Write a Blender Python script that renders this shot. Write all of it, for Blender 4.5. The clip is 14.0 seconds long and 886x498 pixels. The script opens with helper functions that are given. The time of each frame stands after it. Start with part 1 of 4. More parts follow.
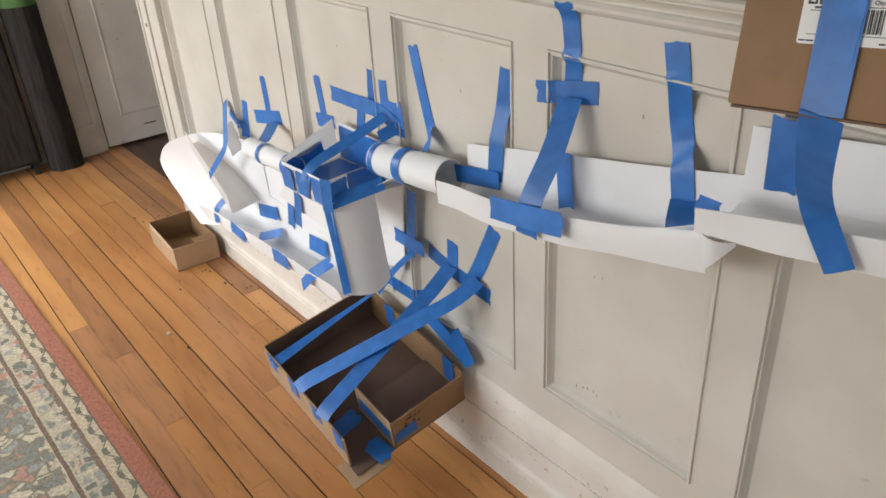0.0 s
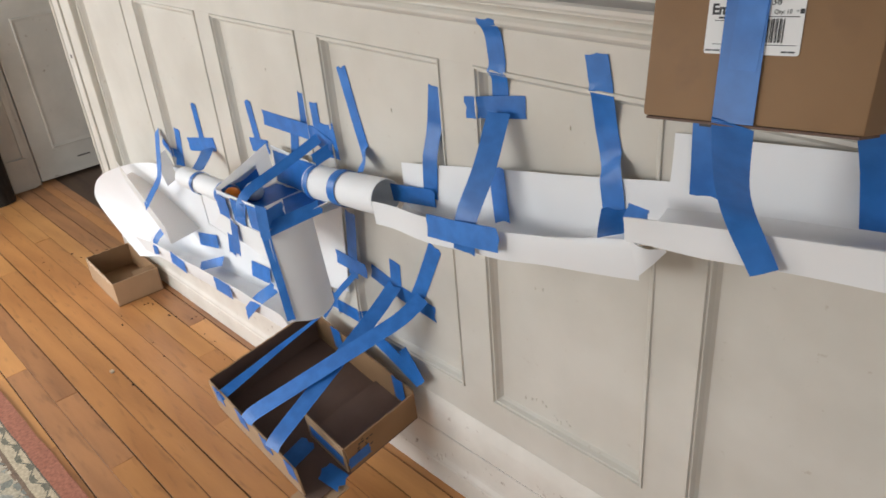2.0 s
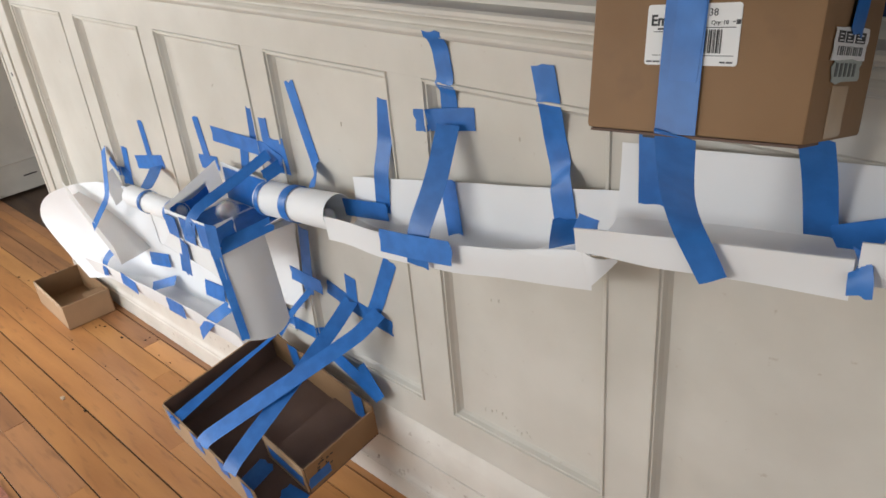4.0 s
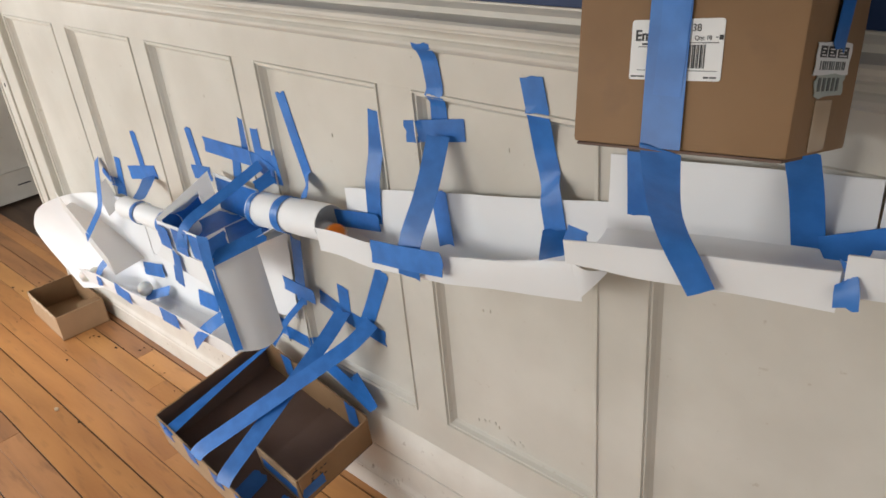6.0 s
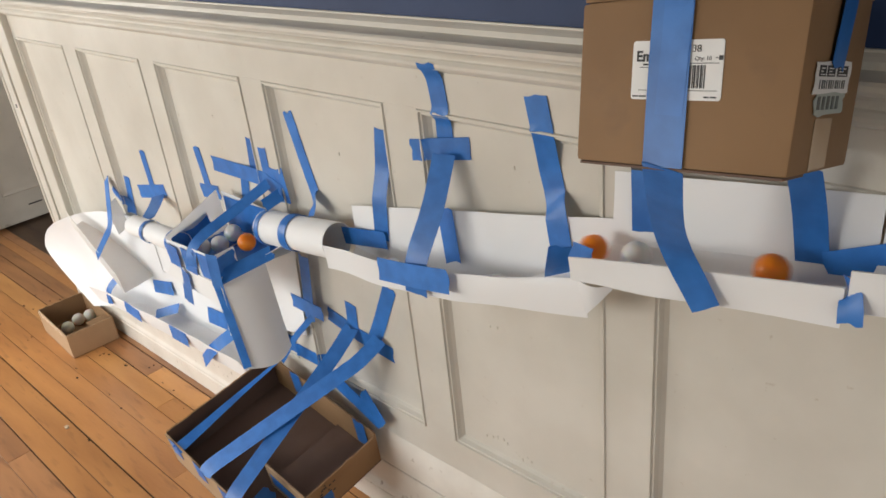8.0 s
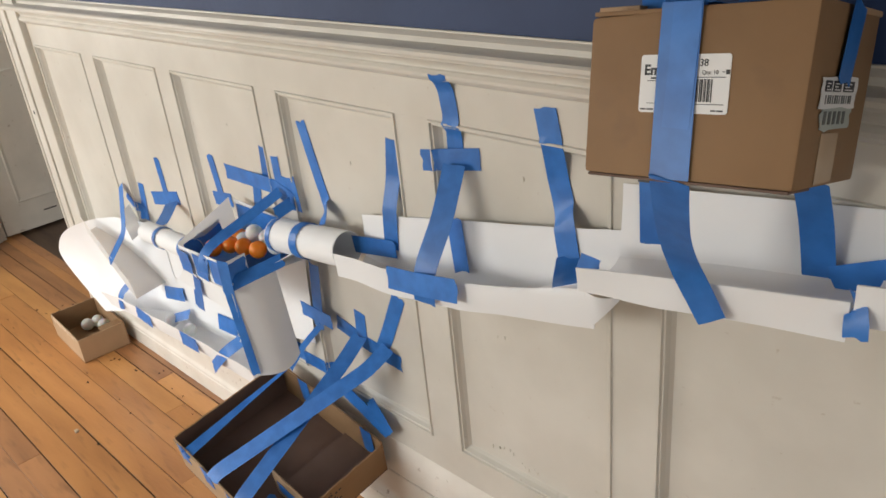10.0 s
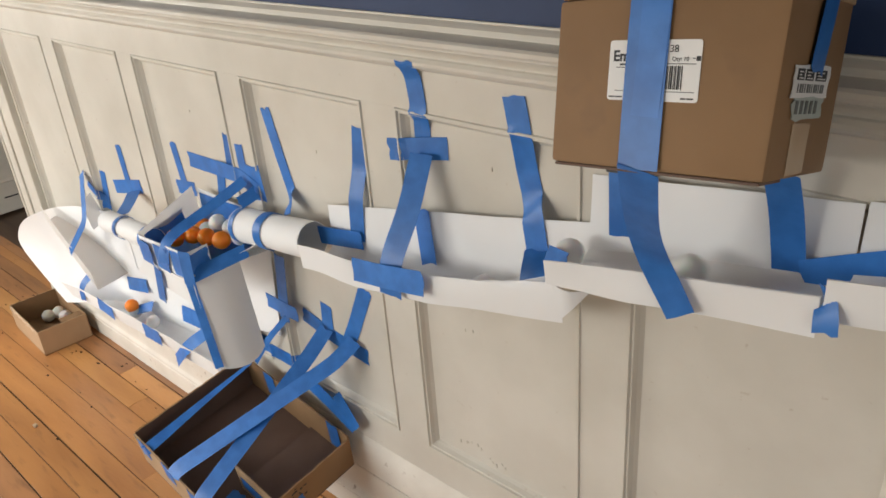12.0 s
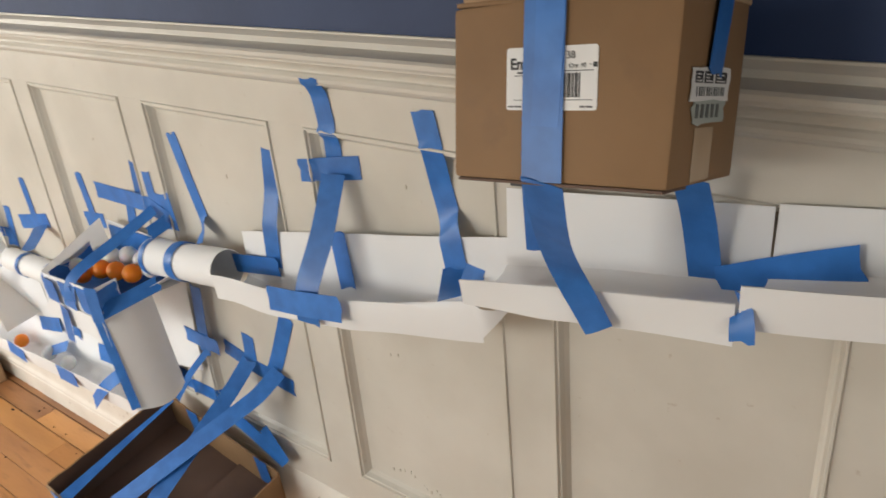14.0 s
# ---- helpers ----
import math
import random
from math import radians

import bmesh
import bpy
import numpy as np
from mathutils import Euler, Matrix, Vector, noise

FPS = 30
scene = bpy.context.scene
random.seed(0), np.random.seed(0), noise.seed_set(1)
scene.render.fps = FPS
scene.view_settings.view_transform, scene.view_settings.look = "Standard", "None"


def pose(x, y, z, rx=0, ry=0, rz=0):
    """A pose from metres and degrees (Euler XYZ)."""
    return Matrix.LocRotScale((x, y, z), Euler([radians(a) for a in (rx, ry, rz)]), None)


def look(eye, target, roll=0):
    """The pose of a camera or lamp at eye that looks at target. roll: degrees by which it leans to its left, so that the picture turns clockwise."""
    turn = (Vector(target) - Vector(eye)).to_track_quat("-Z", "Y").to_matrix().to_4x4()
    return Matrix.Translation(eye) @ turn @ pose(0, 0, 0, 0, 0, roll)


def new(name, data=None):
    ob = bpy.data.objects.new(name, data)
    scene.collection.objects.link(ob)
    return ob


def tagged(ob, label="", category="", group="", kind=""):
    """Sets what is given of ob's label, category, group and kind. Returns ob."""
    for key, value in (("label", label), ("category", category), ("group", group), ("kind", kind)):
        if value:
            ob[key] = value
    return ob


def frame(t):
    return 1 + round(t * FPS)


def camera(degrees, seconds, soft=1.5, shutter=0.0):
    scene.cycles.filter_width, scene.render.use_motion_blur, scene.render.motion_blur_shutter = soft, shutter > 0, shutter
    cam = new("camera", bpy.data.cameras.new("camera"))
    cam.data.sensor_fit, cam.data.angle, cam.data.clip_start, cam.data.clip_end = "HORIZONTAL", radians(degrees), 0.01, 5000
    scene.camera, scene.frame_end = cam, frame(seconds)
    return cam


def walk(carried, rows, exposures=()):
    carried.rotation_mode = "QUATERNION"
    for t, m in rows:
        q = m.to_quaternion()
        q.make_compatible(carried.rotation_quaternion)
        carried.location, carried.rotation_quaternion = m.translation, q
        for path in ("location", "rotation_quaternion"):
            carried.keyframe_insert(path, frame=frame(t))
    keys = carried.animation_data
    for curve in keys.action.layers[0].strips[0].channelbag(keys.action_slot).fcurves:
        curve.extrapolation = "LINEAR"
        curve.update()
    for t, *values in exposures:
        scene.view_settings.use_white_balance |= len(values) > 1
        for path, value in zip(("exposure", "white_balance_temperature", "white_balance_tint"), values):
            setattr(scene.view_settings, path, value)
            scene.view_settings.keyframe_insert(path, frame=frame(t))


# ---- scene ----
cam = camera(60.8, 14.0, soft=1.6, shutter=0.4)
PATH = [
    (0, (0.858, -0.901, 1.34), (-0.535, 0.168, 0.382), -3.4),
    (0.5, (0.858, -0.895, 1.343), (-0.536, 0.165, 0.377), -4.5),
    (1, (0.857, -0.887, 1.346), (-0.527, 0.195, 0.389), -5.1),
    (1.5, (0.86, -0.876, 1.344), (-0.499, 0.248, 0.402), -5.1),
    (2, (0.866, -0.87, 1.346), (-0.458, 0.3, 0.407), -5.1),
    (2.5, (0.863, -0.853, 1.349), (-0.433, 0.348, 0.412), -5.1),
    (3, (0.865, -0.849, 1.347), (-0.41, 0.377, 0.414), -5.1),
    (5.5, (0.867, -0.842, 1.352), (-0.386, 0.413, 0.428), -5.4),
    (6, (0.871, -0.838, 1.356), (-0.385, 0.419, 0.439), -5.6),
    (6.5, (0.876, -0.84, 1.36), (-0.383, 0.422, 0.454), -5.9),
    (7, (0.884, -0.825, 1.358), (-0.378, 0.44, 0.46), -6.1),
    (7.5, (0.879, -0.835, 1.361), (-0.392, 0.427, 0.473), -6.3),
    (8, (0.877, -0.84, 1.364), (-0.404, 0.418, 0.482), -6.3),
    (10.3, (0.886, -0.845, 1.365), (-0.423, 0.405, 0.514), -5.8),
    (10.5, (0.885, -0.838, 1.364), (-0.416, 0.414, 0.504), -5.8),
    (11, (0.879, -0.838, 1.356), (-0.406, 0.425, 0.488), -5.5),
    (11.5, (0.879, -0.828, 1.355), (-0.39, 0.446, 0.478), -5.1),
    (12, (0.876, -0.818, 1.351), (-0.378, 0.47, 0.474), -4.6),
    (12.5, (0.876, -0.81, 1.353), (-0.369, 0.491, 0.484), -4.4),
    (13, (0.882, -0.8, 1.359), (-0.343, 0.528, 0.501), -4.4),
    (13.5, (0.885, -0.804, 1.358), (-0.313, 0.559, 0.518), -4.4),
    (14, (0.878, -0.762, 1.335), (-0.27, 0.638, 0.485), -5.4),
]
BALANCE = [(0.0, 0.0, 6500, 10), (2.5, 0.0, 6350, 10), (5.5, 0.0, 6500, 10), (7.5, 0.0, 6750, 10), (11.0, 0.0, 6850, 10), (14.0, 0.0, 7000, 10)]
walk(cam, [(t, look(eye, target, roll)) for t, eye, target, roll in PATH], BALANCE)

# ---- world, sun, windows' light, added fill, exposure ----
world = bpy.data.worlds.new("sky")
scene.world = world
world.use_nodes = True
_wn = world.node_tree.nodes
_sky = _wn.new("ShaderNodeTexSky")
_sky.sky_type, _sky.sun_disc = "NISHITA", False
_sky.sun_elevation, _sky.sun_rotation = radians(38), radians(250)
world.node_tree.links.new(_sky.outputs[0], _wn["Background"].inputs[0])
_wn["Background"].inputs[1].default_value = 0.12
sun = new("sun", bpy.data.lights.new("sun", "SUN"))
sun.data.energy, sun.data.angle, sun.data.color = 0.8, radians(12), (1, 0.95, 0.88)
sun.matrix_world = look((-6, 3, 6), (0, 0, 0))


def window_light(name, eye, target, w, h, watts, colour):
    ob = new(name, bpy.data.lights.new(name, "AREA"))
    ob.data.shape, ob.data.size, ob.data.size_y, ob.data.energy, ob.data.color = "RECTANGLE", w, h, watts, colour
    ob.matrix_world = look(eye, target)
    return ob


window_light("window_daylight_west", (-3.18, -1.55, 1.30), (-2.25, -1.35, 0.05), 1.15, 1.50, 41, (0.97, 0.985, 1.0))
window_light("window_daylight_south", (-1.50, -3.18, 1.25), (-1.45, -2.50, -0.10), 2.00, 1.45, 98, (0.985, 0.985, 0.975))
# added fill from an unseen side, brightens faces turned to +x
window_light("window_daylight_east", (2.48, -1.75, 1.30), (0.60, -1.30, 0.35), 1.15, 1.45, 11, (0.985, 0.985, 0.975))

# ---- materials ----


def material(name):
    m = bpy.data.materials.new(name)
    m.use_nodes = True
    return m, m.node_tree.nodes, m.node_tree.links, m.node_tree.nodes["Principled BSDF"]


def mixed(name, a, b, rough=0.6, scale=8.0, detail=4.0, bump=0.0, bump_scale=60.0, stretch=(1, 1, 1), spread=(0.35, 0.65), fine=None, jitter=0.0, metal=0.0):
    """Two colours through noise at one scale, fine relief at another; jitter varies whole objects."""
    m, n, l, p = material(name)
    co = n.new("ShaderNodeTexCoord")
    mp = n.new("ShaderNodeMapping")
    mp.inputs["Scale"].default_value = stretch
    l.new(co.outputs["Object"], mp.inputs[0])
    t = n.new("ShaderNodeTexNoise")
    t.inputs["Scale"].default_value, t.inputs["Detail"].default_value = scale, detail
    l.new(mp.outputs[0], t.inputs["Vector"])
    r = n.new("ShaderNodeValToRGB")
    r.color_ramp.elements[0].position, r.color_ramp.elements[1].position = spread
    r.color_ramp.elements[0].color, r.color_ramp.elements[1].color = (*a, 1), (*b, 1)
    l.new(t.outputs["Fac"], r.inputs[0])
    colour = r.outputs[0]
    if fine:
        t2 = n.new("ShaderNodeTexNoise")
        t2.inputs["Scale"].default_value, t2.inputs["Detail"].default_value = fine[0], 3
        l.new(mp.outputs[0], t2.inputs["Vector"])
        r2 = n.new("ShaderNodeValToRGB")
        r2.color_ramp.elements[0].position, r2.color_ramp.elements[1].position = fine[2], fine[3]
        r2.color_ramp.elements[0].color = (0, 0, 0, 1)
        l.new(t2.outputs["Fac"], r2.inputs[0])
        mx = n.new("ShaderNodeMix")
        mx.data_type = "RGBA"
        l.new(r2.outputs[0], mx.inputs[0])
        l.new(colour, mx.inputs[6])
        mx.inputs[7].default_value = (*fine[1], 1)
        colour = mx.outputs[2]
    if jitter:
        oi = n.new("ShaderNodeObjectInfo")
        hs = n.new("ShaderNodeHueSaturation")
        mr = n.new("ShaderNodeMapRange")
        mr.inputs[3].default_value, mr.inputs[4].default_value = 1 - jitter, 1 + jitter
        l.new(oi.outputs["Random"], mr.inputs[0])
        l.new(mr.outputs[0], hs.inputs["Value"])
        l.new(colour, hs.inputs["Color"])
        colour = hs.outputs[0]
    l.new(colour, p.inputs["Base Color"])
    p.inputs["Roughness"].default_value, p.inputs["Metallic"].default_value = rough, metal
    if bump:
        tb = n.new("ShaderNodeTexNoise")
        tb.inputs["Scale"].default_value, tb.inputs["Detail"].default_value = bump_scale, 5
        l.new(mp.outputs[0], tb.inputs["Vector"])
        b_ = n.new("ShaderNodeBump")
        b_.inputs["Strength"].default_value, b_.inputs["Distance"].default_value = bump, 0.002
        l.new(tb.outputs["Fac"], b_.inputs["Height"])
        l.new(b_.outputs[0], p.inputs["Normal"])
    return m


PAINT = mixed("old_white_paint", (0.60, 0.568, 0.502), (0.675, 0.645, 0.580), 0.33, 5, 5, 0.50, 24, fine=(55, (0.50, 0.44, 0.36), 0.70, 0.80))
DOOR_PAINT = mixed("door_white_paint", (0.66, 0.64, 0.58), (0.76, 0.735, 0.67), 0.45, 6, 5, 0.3, 30, fine=(35, (0.42, 0.37, 0.30), 0.68, 0.80))
BASE_PAINT = mixed("scuffed_base_paint", (0.68, 0.64, 0.57), (0.77, 0.735, 0.665), 0.45, 9, 5, 0.4, 40, fine=(48, (0.36, 0.29, 0.22), 0.66, 0.78))
BASE_CHIP = mixed("chipped_paint", (0.52, 0.48, 0.41), (0.62, 0.58, 0.51), 0.7, 60, 3, 0.3, 80)
NAVY = mixed("navy_wall_paint", (0.011, 0.033, 0.104), (0.016, 0.042, 0.124), 0.62, 7, 4, 0.3, 60)
PLAIN = mixed("room_plaster", (0.40, 0.385, 0.35), (0.46, 0.445, 0.41), 0.8, 4, 4, 0.15, 30)
CEIL = mixed("ceiling_white", (0.42, 0.41, 0.385), (0.48, 0.47, 0.445), 0.85, 3, 4, 0.1, 20)
PAPER = mixed("white_paper", (0.80, 0.805, 0.81), (0.85, 0.855, 0.86), 0.65, 4, 3, 0.28, 10)
THIN_PAPER = mixed("thin_backlit_paper", (0.84, 0.84, 0.83), (0.88, 0.88, 0.87), 0.65, 4, 3, 0.28, 10)
_tn, _tl = THIN_PAPER.node_tree.nodes, THIN_PAPER.node_tree.links
_glow, _both = _tn.new("ShaderNodeBsdfTranslucent"), _tn.new("ShaderNodeMixShader")
_glow.inputs["Color"].default_value = (0.92, 0.91, 0.89, 1)
_both.inputs[0].default_value = 0.62
_tl.new(_tn["Principled BSDF"].outputs[0], _both.inputs[1])
_tl.new(_glow.outputs[0], _both.inputs[2])
_tl.new(_both.outputs[0], _tn["Material Output"].inputs["Surface"])
TAPE = mixed("blue_painters_tape", (0.019, 0.140, 0.46), (0.030, 0.185, 0.57), 0.40, 30, 3, 0.30, 48, jitter=0.10)
TAPE.node_tree.nodes["Principled BSDF"].inputs["Specular IOR Level"].default_value = 0.45
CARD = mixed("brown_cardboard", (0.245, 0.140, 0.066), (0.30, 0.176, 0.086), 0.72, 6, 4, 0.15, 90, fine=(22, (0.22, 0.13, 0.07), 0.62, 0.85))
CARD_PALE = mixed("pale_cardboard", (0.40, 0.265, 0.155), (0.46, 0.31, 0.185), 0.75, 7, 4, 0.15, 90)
# darker copy of the brown cardboard, with the inside shade in its colour
CARD_DARK = mixed("shaded_brown_cardboard", (0.122, 0.074, 0.055), (0.170, 0.106, 0.080), 0.8, 6, 4, 0.15, 80)
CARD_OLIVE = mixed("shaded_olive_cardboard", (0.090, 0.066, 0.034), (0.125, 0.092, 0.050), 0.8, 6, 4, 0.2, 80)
CARD_EDGE = mixed("torn_cardboard_edge", (0.50, 0.38, 0.26), (0.62, 0.50, 0.36), 0.85, 40, 3, 0.3, 120)
LABEL = mixed("label_white", (0.78, 0.78, 0.77), (0.84, 0.84, 0.83), 0.45, 12, 3)
LABEL_GREY = mixed("label_grey_green", (0.38, 0.43, 0.40), (0.46, 0.50, 0.47), 0.5, 12, 3)
LABEL_DARK = mixed("dark_grey_print", (0.09, 0.10, 0.095), (0.14, 0.15, 0.145), 0.6, 30, 2)
INK = mixed("black_ink", (0.012, 0.012, 0.014), (0.025, 0.025, 0.027), 0.5, 30, 2)
CLEAR_TAPE = mixed("clear_packing_tape", (0.40, 0.27, 0.16), (0.50, 0.36, 0.23), 0.18, 9, 3, 0.2, 40)
ORANGE = mixed("orange_ball_plastic", (0.95, 0.245, 0.012), (0.98, 0.275, 0.018), 0.42, 20, 2)
WHITE_BALL = mixed("white_ball_plastic", (0.72, 0.73, 0.72), (0.78, 0.79, 0.78), 0.42, 20, 2)
OLD_BALL = mixed("dusty_white_ball_plastic", (0.60, 0.58, 0.54), (0.72, 0.70, 0.66), 0.5, 60, 3)
PLANKS = [
    mixed("honey_floorboard", (0.385, 0.166, 0.057), (0.55, 0.258, 0.090), 0.30, 4, 6, 0.22, 45, stretch=(0.5, 3.0, 1), spread=(0.30, 0.72), fine=(17, (0.24, 0.105, 0.042), 0.58, 0.86), jitter=0.09),
    mixed("pale_floorboard", (0.50, 0.235, 0.080), (0.65, 0.325, 0.115), 0.30, 5, 6, 0.22, 45, stretch=(0.5, 3.0, 1), spread=(0.30, 0.72), fine=(15, (0.30, 0.135, 0.055), 0.60, 0.86), jitter=0.06),
    mixed("worn_brown_floorboard", (0.30, 0.135, 0.058), (0.45, 0.215, 0.090), 0.33, 5, 6, 0.26, 45, stretch=(0.5, 3.0, 1), spread=(0.28, 0.70), fine=(13, (0.19, 0.088, 0.042), 0.56, 0.84), jitter=0.10),
]
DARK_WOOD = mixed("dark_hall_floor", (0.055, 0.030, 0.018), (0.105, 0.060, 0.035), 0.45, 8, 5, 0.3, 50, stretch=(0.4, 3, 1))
GAP = mixed("dark_floor_gap", (0.020, 0.012, 0.008), (0.035, 0.020, 0.012), 0.9, 10, 2)
BLACK_CLOTH = mixed("black_cloth", (0.013, 0.011, 0.010), (0.034, 0.029, 0.025), 0.9, 12, 5, 0.6, 30, stretch=(6, 6, 0.6))
GREEN = mixed("green_cloth", (0.05, 0.12, 0.03), (0.09, 0.18, 0.05), 0.85, 20, 3)


def rug_material():
    """Bands from the long edge inwards: brick red, cream with dark rosettes, grey-green with scrolls, rose and cream field."""
    m, n, l, p = material("patterned_wool_rug")
    co = n.new("ShaderNodeTexCoord")
    sp = n.new("ShaderNodeSeparateXYZ")
    l.new(co.outputs["Object"], sp.inputs[0])
    bend = n.new("ShaderNodeTexNoise")
    bend.inputs["Scale"].default_value = 9
    l.new(co.outputs["Object"], bend.inputs["Vector"])
    ma = n.new("ShaderNodeMath")
    ma.operation = "MULTIPLY_ADD"
    ma.inputs[1].default_value = 0.008
    l.new(bend.outputs["Fac"], ma.inputs[0])
    l.new(sp.outputs["Y"], ma.inputs[2])
    mr = n.new("ShaderNodeMapRange")
    mr.inputs[1].default_value, mr.inputs[2].default_value = 0.0, -0.5
    l.new(ma.outputs[0], mr.inputs[0])

    def ramp(stops):
        r = n.new("ShaderNodeValToRGB")
        r.color_ramp.interpolation = "CONSTANT"
        while len(r.color_ramp.elements) < len(stops):
            r.color_ramp.elements.new(0.5)
        for e, (at, c) in zip(r.color_ramp.elements, stops):
            e.position, e.color = at, (*c, 1)
        l.new(mr.outputs[0], r.inputs[0])
        return r
    red, cream, grey, rose, dark, field = (0.36, 0.14, 0.085), (0.50, 0.42, 0.29), (0.25, 0.24, 0.175), (0.42, 0.22, 0.16), (0.14, 0.12, 0.09), (0.42, 0.36, 0.26)
    base = ramp([(0, red), (0.085, dark), (0.090, cream), (0.170, (0.20, 0.14, 0.095)), (0.20, (0.44, 0.38, 0.28)), (0.305, (0.17, 0.12, 0.085)), (0.33, cream), (0.345, (0.22, 0.195, 0.145)), (0.75, rose), (0.78, (0.22, 0.195, 0.145))])
    motif = ramp([(0, (0.24, 0.08, 0.05)), (0.085, dark), (0.090, (0.17, 0.16, 0.12)), (0.170, dark)])
    def math_node(op, x, y=None, z=None):
        k = n.new("ShaderNodeMath")
        k.operation = op
        for i, q in enumerate((x, y, z)):
            if isinstance(q, (int, float)):
                k.inputs[i].default_value = q
            elif q is not None:
                l.new(q, k.inputs[i])
        return k.outputs[0]
    wander = n.new("ShaderNodeTexNoise")
    wander.inputs["Scale"].default_value, wander.inputs["Detail"].default_value = 30, 2
    l.new(co.outputs["Object"], wander.inputs["Vector"])
    shift = n.new("ShaderNodeVectorMath")
    shift.operation = "MULTIPLY_ADD"
    shift.inputs[1].default_value = (0.045, 0.045, 0.0)
    l.new(wander.outputs["Color"], shift.inputs[0])
    l.new(co.outputs["Object"], shift.inputs[2])
    cells = n.new("ShaderNodeTexVoronoi")
    lines = n.new("ShaderNodeTexVoronoi")
    lines.feature = "DISTANCE_TO_EDGE"
    for v in (cells, lines):
        v.inputs["Scale"].default_value = 30
        l.new(shift.outputs[0], v.inputs["Vector"])
    inner = math_node("LESS_THAN", sp.outputs["Y"], -0.1)
    plain = math_node("MULTIPLY", math_node("LESS_THAN", sp.outputs["Y"], -0.1525), math_node("GREATER_THAN", sp.outputs["Y"], -0.1725))
    ring = math_node("MULTIPLY", math_node("GREATER_THAN", lines.outputs["Distance"], 0.09), math_node("SUBTRACT", 1.0, plain))
    # running vine and rosettes of the cream border
    along = math_node("MULTIPLY", sp.outputs["X"], 58.0)
    vine = math_node("MULTIPLY", math_node("SINE", along), 0.011)
    across = math_node("ADD", ma.outputs[0], 0.0605)
    line = math_node("LESS_THAN", math_node("ABSOLUTE", math_node("SUBTRACT", across, vine)), 0.0026)
    sway = math_node("MULTIPLY", math_node("COSINE", math_node("ADD", along, 1.57)), 0.007)
    beat = math_node("ABSOLUTE", math_node("SINE", along))
    spot = math_node("MULTIPLY", math_node("GREATER_THAN", beat, 0.62), math_node("LESS_THAN", math_node("ABSOLUTE", math_node("ADD", across, sway)), 0.0070))
    border = math_node("MAXIMUM", line, spot)
    fac = math_node("MAXIMUM", math_node("MULTIPLY", ring, inner), math_node("MULTIPLY", border, math_node("SUBTRACT", 1.0, inner)))
    tone = n.new("ShaderNodeValToRGB")
    tone.color_ramp.interpolation = "CONSTANT"
    tones = [(0.0, (0.21, 0.22, 0.185)), (0.24, (0.46, 0.40, 0.29)), (0.40, (0.40, 0.23, 0.17)), (0.52, (0.17, 0.17, 0.14)), (0.70, (0.29, 0.30, 0.26)), (0.84, (0.52, 0.46, 0.34))]
    while len(tone.color_ramp.elements) < len(tones):
        tone.color_ramp.elements.new(0.5)
    for e, (at_, c_) in zip(tone.color_ramp.elements, tones):
        e.position, e.color = at_, (*c_, 1)
    sepc = n.new("ShaderNodeSeparateColor")
    l.new(cells.outputs["Color"], sepc.inputs[0])
    l.new(sepc.outputs[0], tone.inputs[0])
    pick = n.new("ShaderNodeMix")
    pick.data_type = "RGBA"
    l.new(inner, pick.inputs[0])
    l.new(motif.outputs[0], pick.inputs[6])
    l.new(tone.outputs[0], pick.inputs[7])
    mx = n.new("ShaderNodeMix")
    mx.data_type = "RGBA"
    l.new(fac, mx.inputs[0])
    l.new(base.outputs[0], mx.inputs[6])
    l.new(pick.outputs[2], mx.inputs[7])
    pile = n.new("ShaderNodeTexNoise")
    pile.inputs["Scale"].default_value, pile.inputs["Detail"].default_value = 110, 5
    l.new(co.outputs["Object"], pile.inputs["Vector"])
    hs = n.new("ShaderNodeHueSaturation")
    vr = n.new("ShaderNodeMapRange")
    vr.inputs[3].default_value, vr.inputs[4].default_value = 0.35, 1.60
    l.new(pile.outputs["Fac"], vr.inputs[0])
    l.new(vr.outputs[0], hs.inputs["Value"])
    l.new(mx.outputs[2], hs.inputs["Color"])
    l.new(hs.outputs[0], p.inputs["Base Color"])
    p.inputs["Roughness"].default_value = 0.95
    b_ = n.new("ShaderNodeBump")
    b_.inputs["Strength"].default_value, b_.inputs["Distance"].default_value = 0.8, 0.003
    l.new(pile.outputs["Fac"], b_.inputs["Height"])
    l.new(b_.outputs[0], p.inputs["Normal"])
    return m


RUG = rug_material()

# ---- mesh helpers ----


def link(name, bm, mat, parent=None, label="", smooth=False):
    me = bpy.data.meshes.new(name)
    bmesh.ops.recalc_face_normals(bm, faces=bm.faces)
    bm.to_mesh(me)
    bm.free()
    me.materials.append(mat)
    if smooth:
        me.polygons.foreach_set("use_smooth", [True] * len(me.polygons))
        me.set_sharp_from_angle(angle=radians(45))
    ob = new(name, me)
    if parent:
        ob.parent = parent
    if label:
        ob["label"] = label
    return ob


part = link


def empty(name, m):
    ob = new(name)
    ob.empty_display_size = 0.05
    ob.matrix_world = m
    return ob


def box_into(bm, lo, hi, bevel=0.0):
    cx = [(a + b) / 2 for a, b in zip(lo, hi)]
    sz = [abs(b - a) for a, b in zip(lo, hi)]
    made = bmesh.ops.create_cube(bm, size=1, matrix=Matrix.Translation(cx) @ Matrix.Diagonal((*sz, 1)))
    if bevel:
        edges = list({e for v in made["verts"] for e in v.link_edges})
        bmesh.ops.bevel(bm, geom=edges, offset=bevel, segments=2, affect="EDGES", profile=0.6)
    return bm


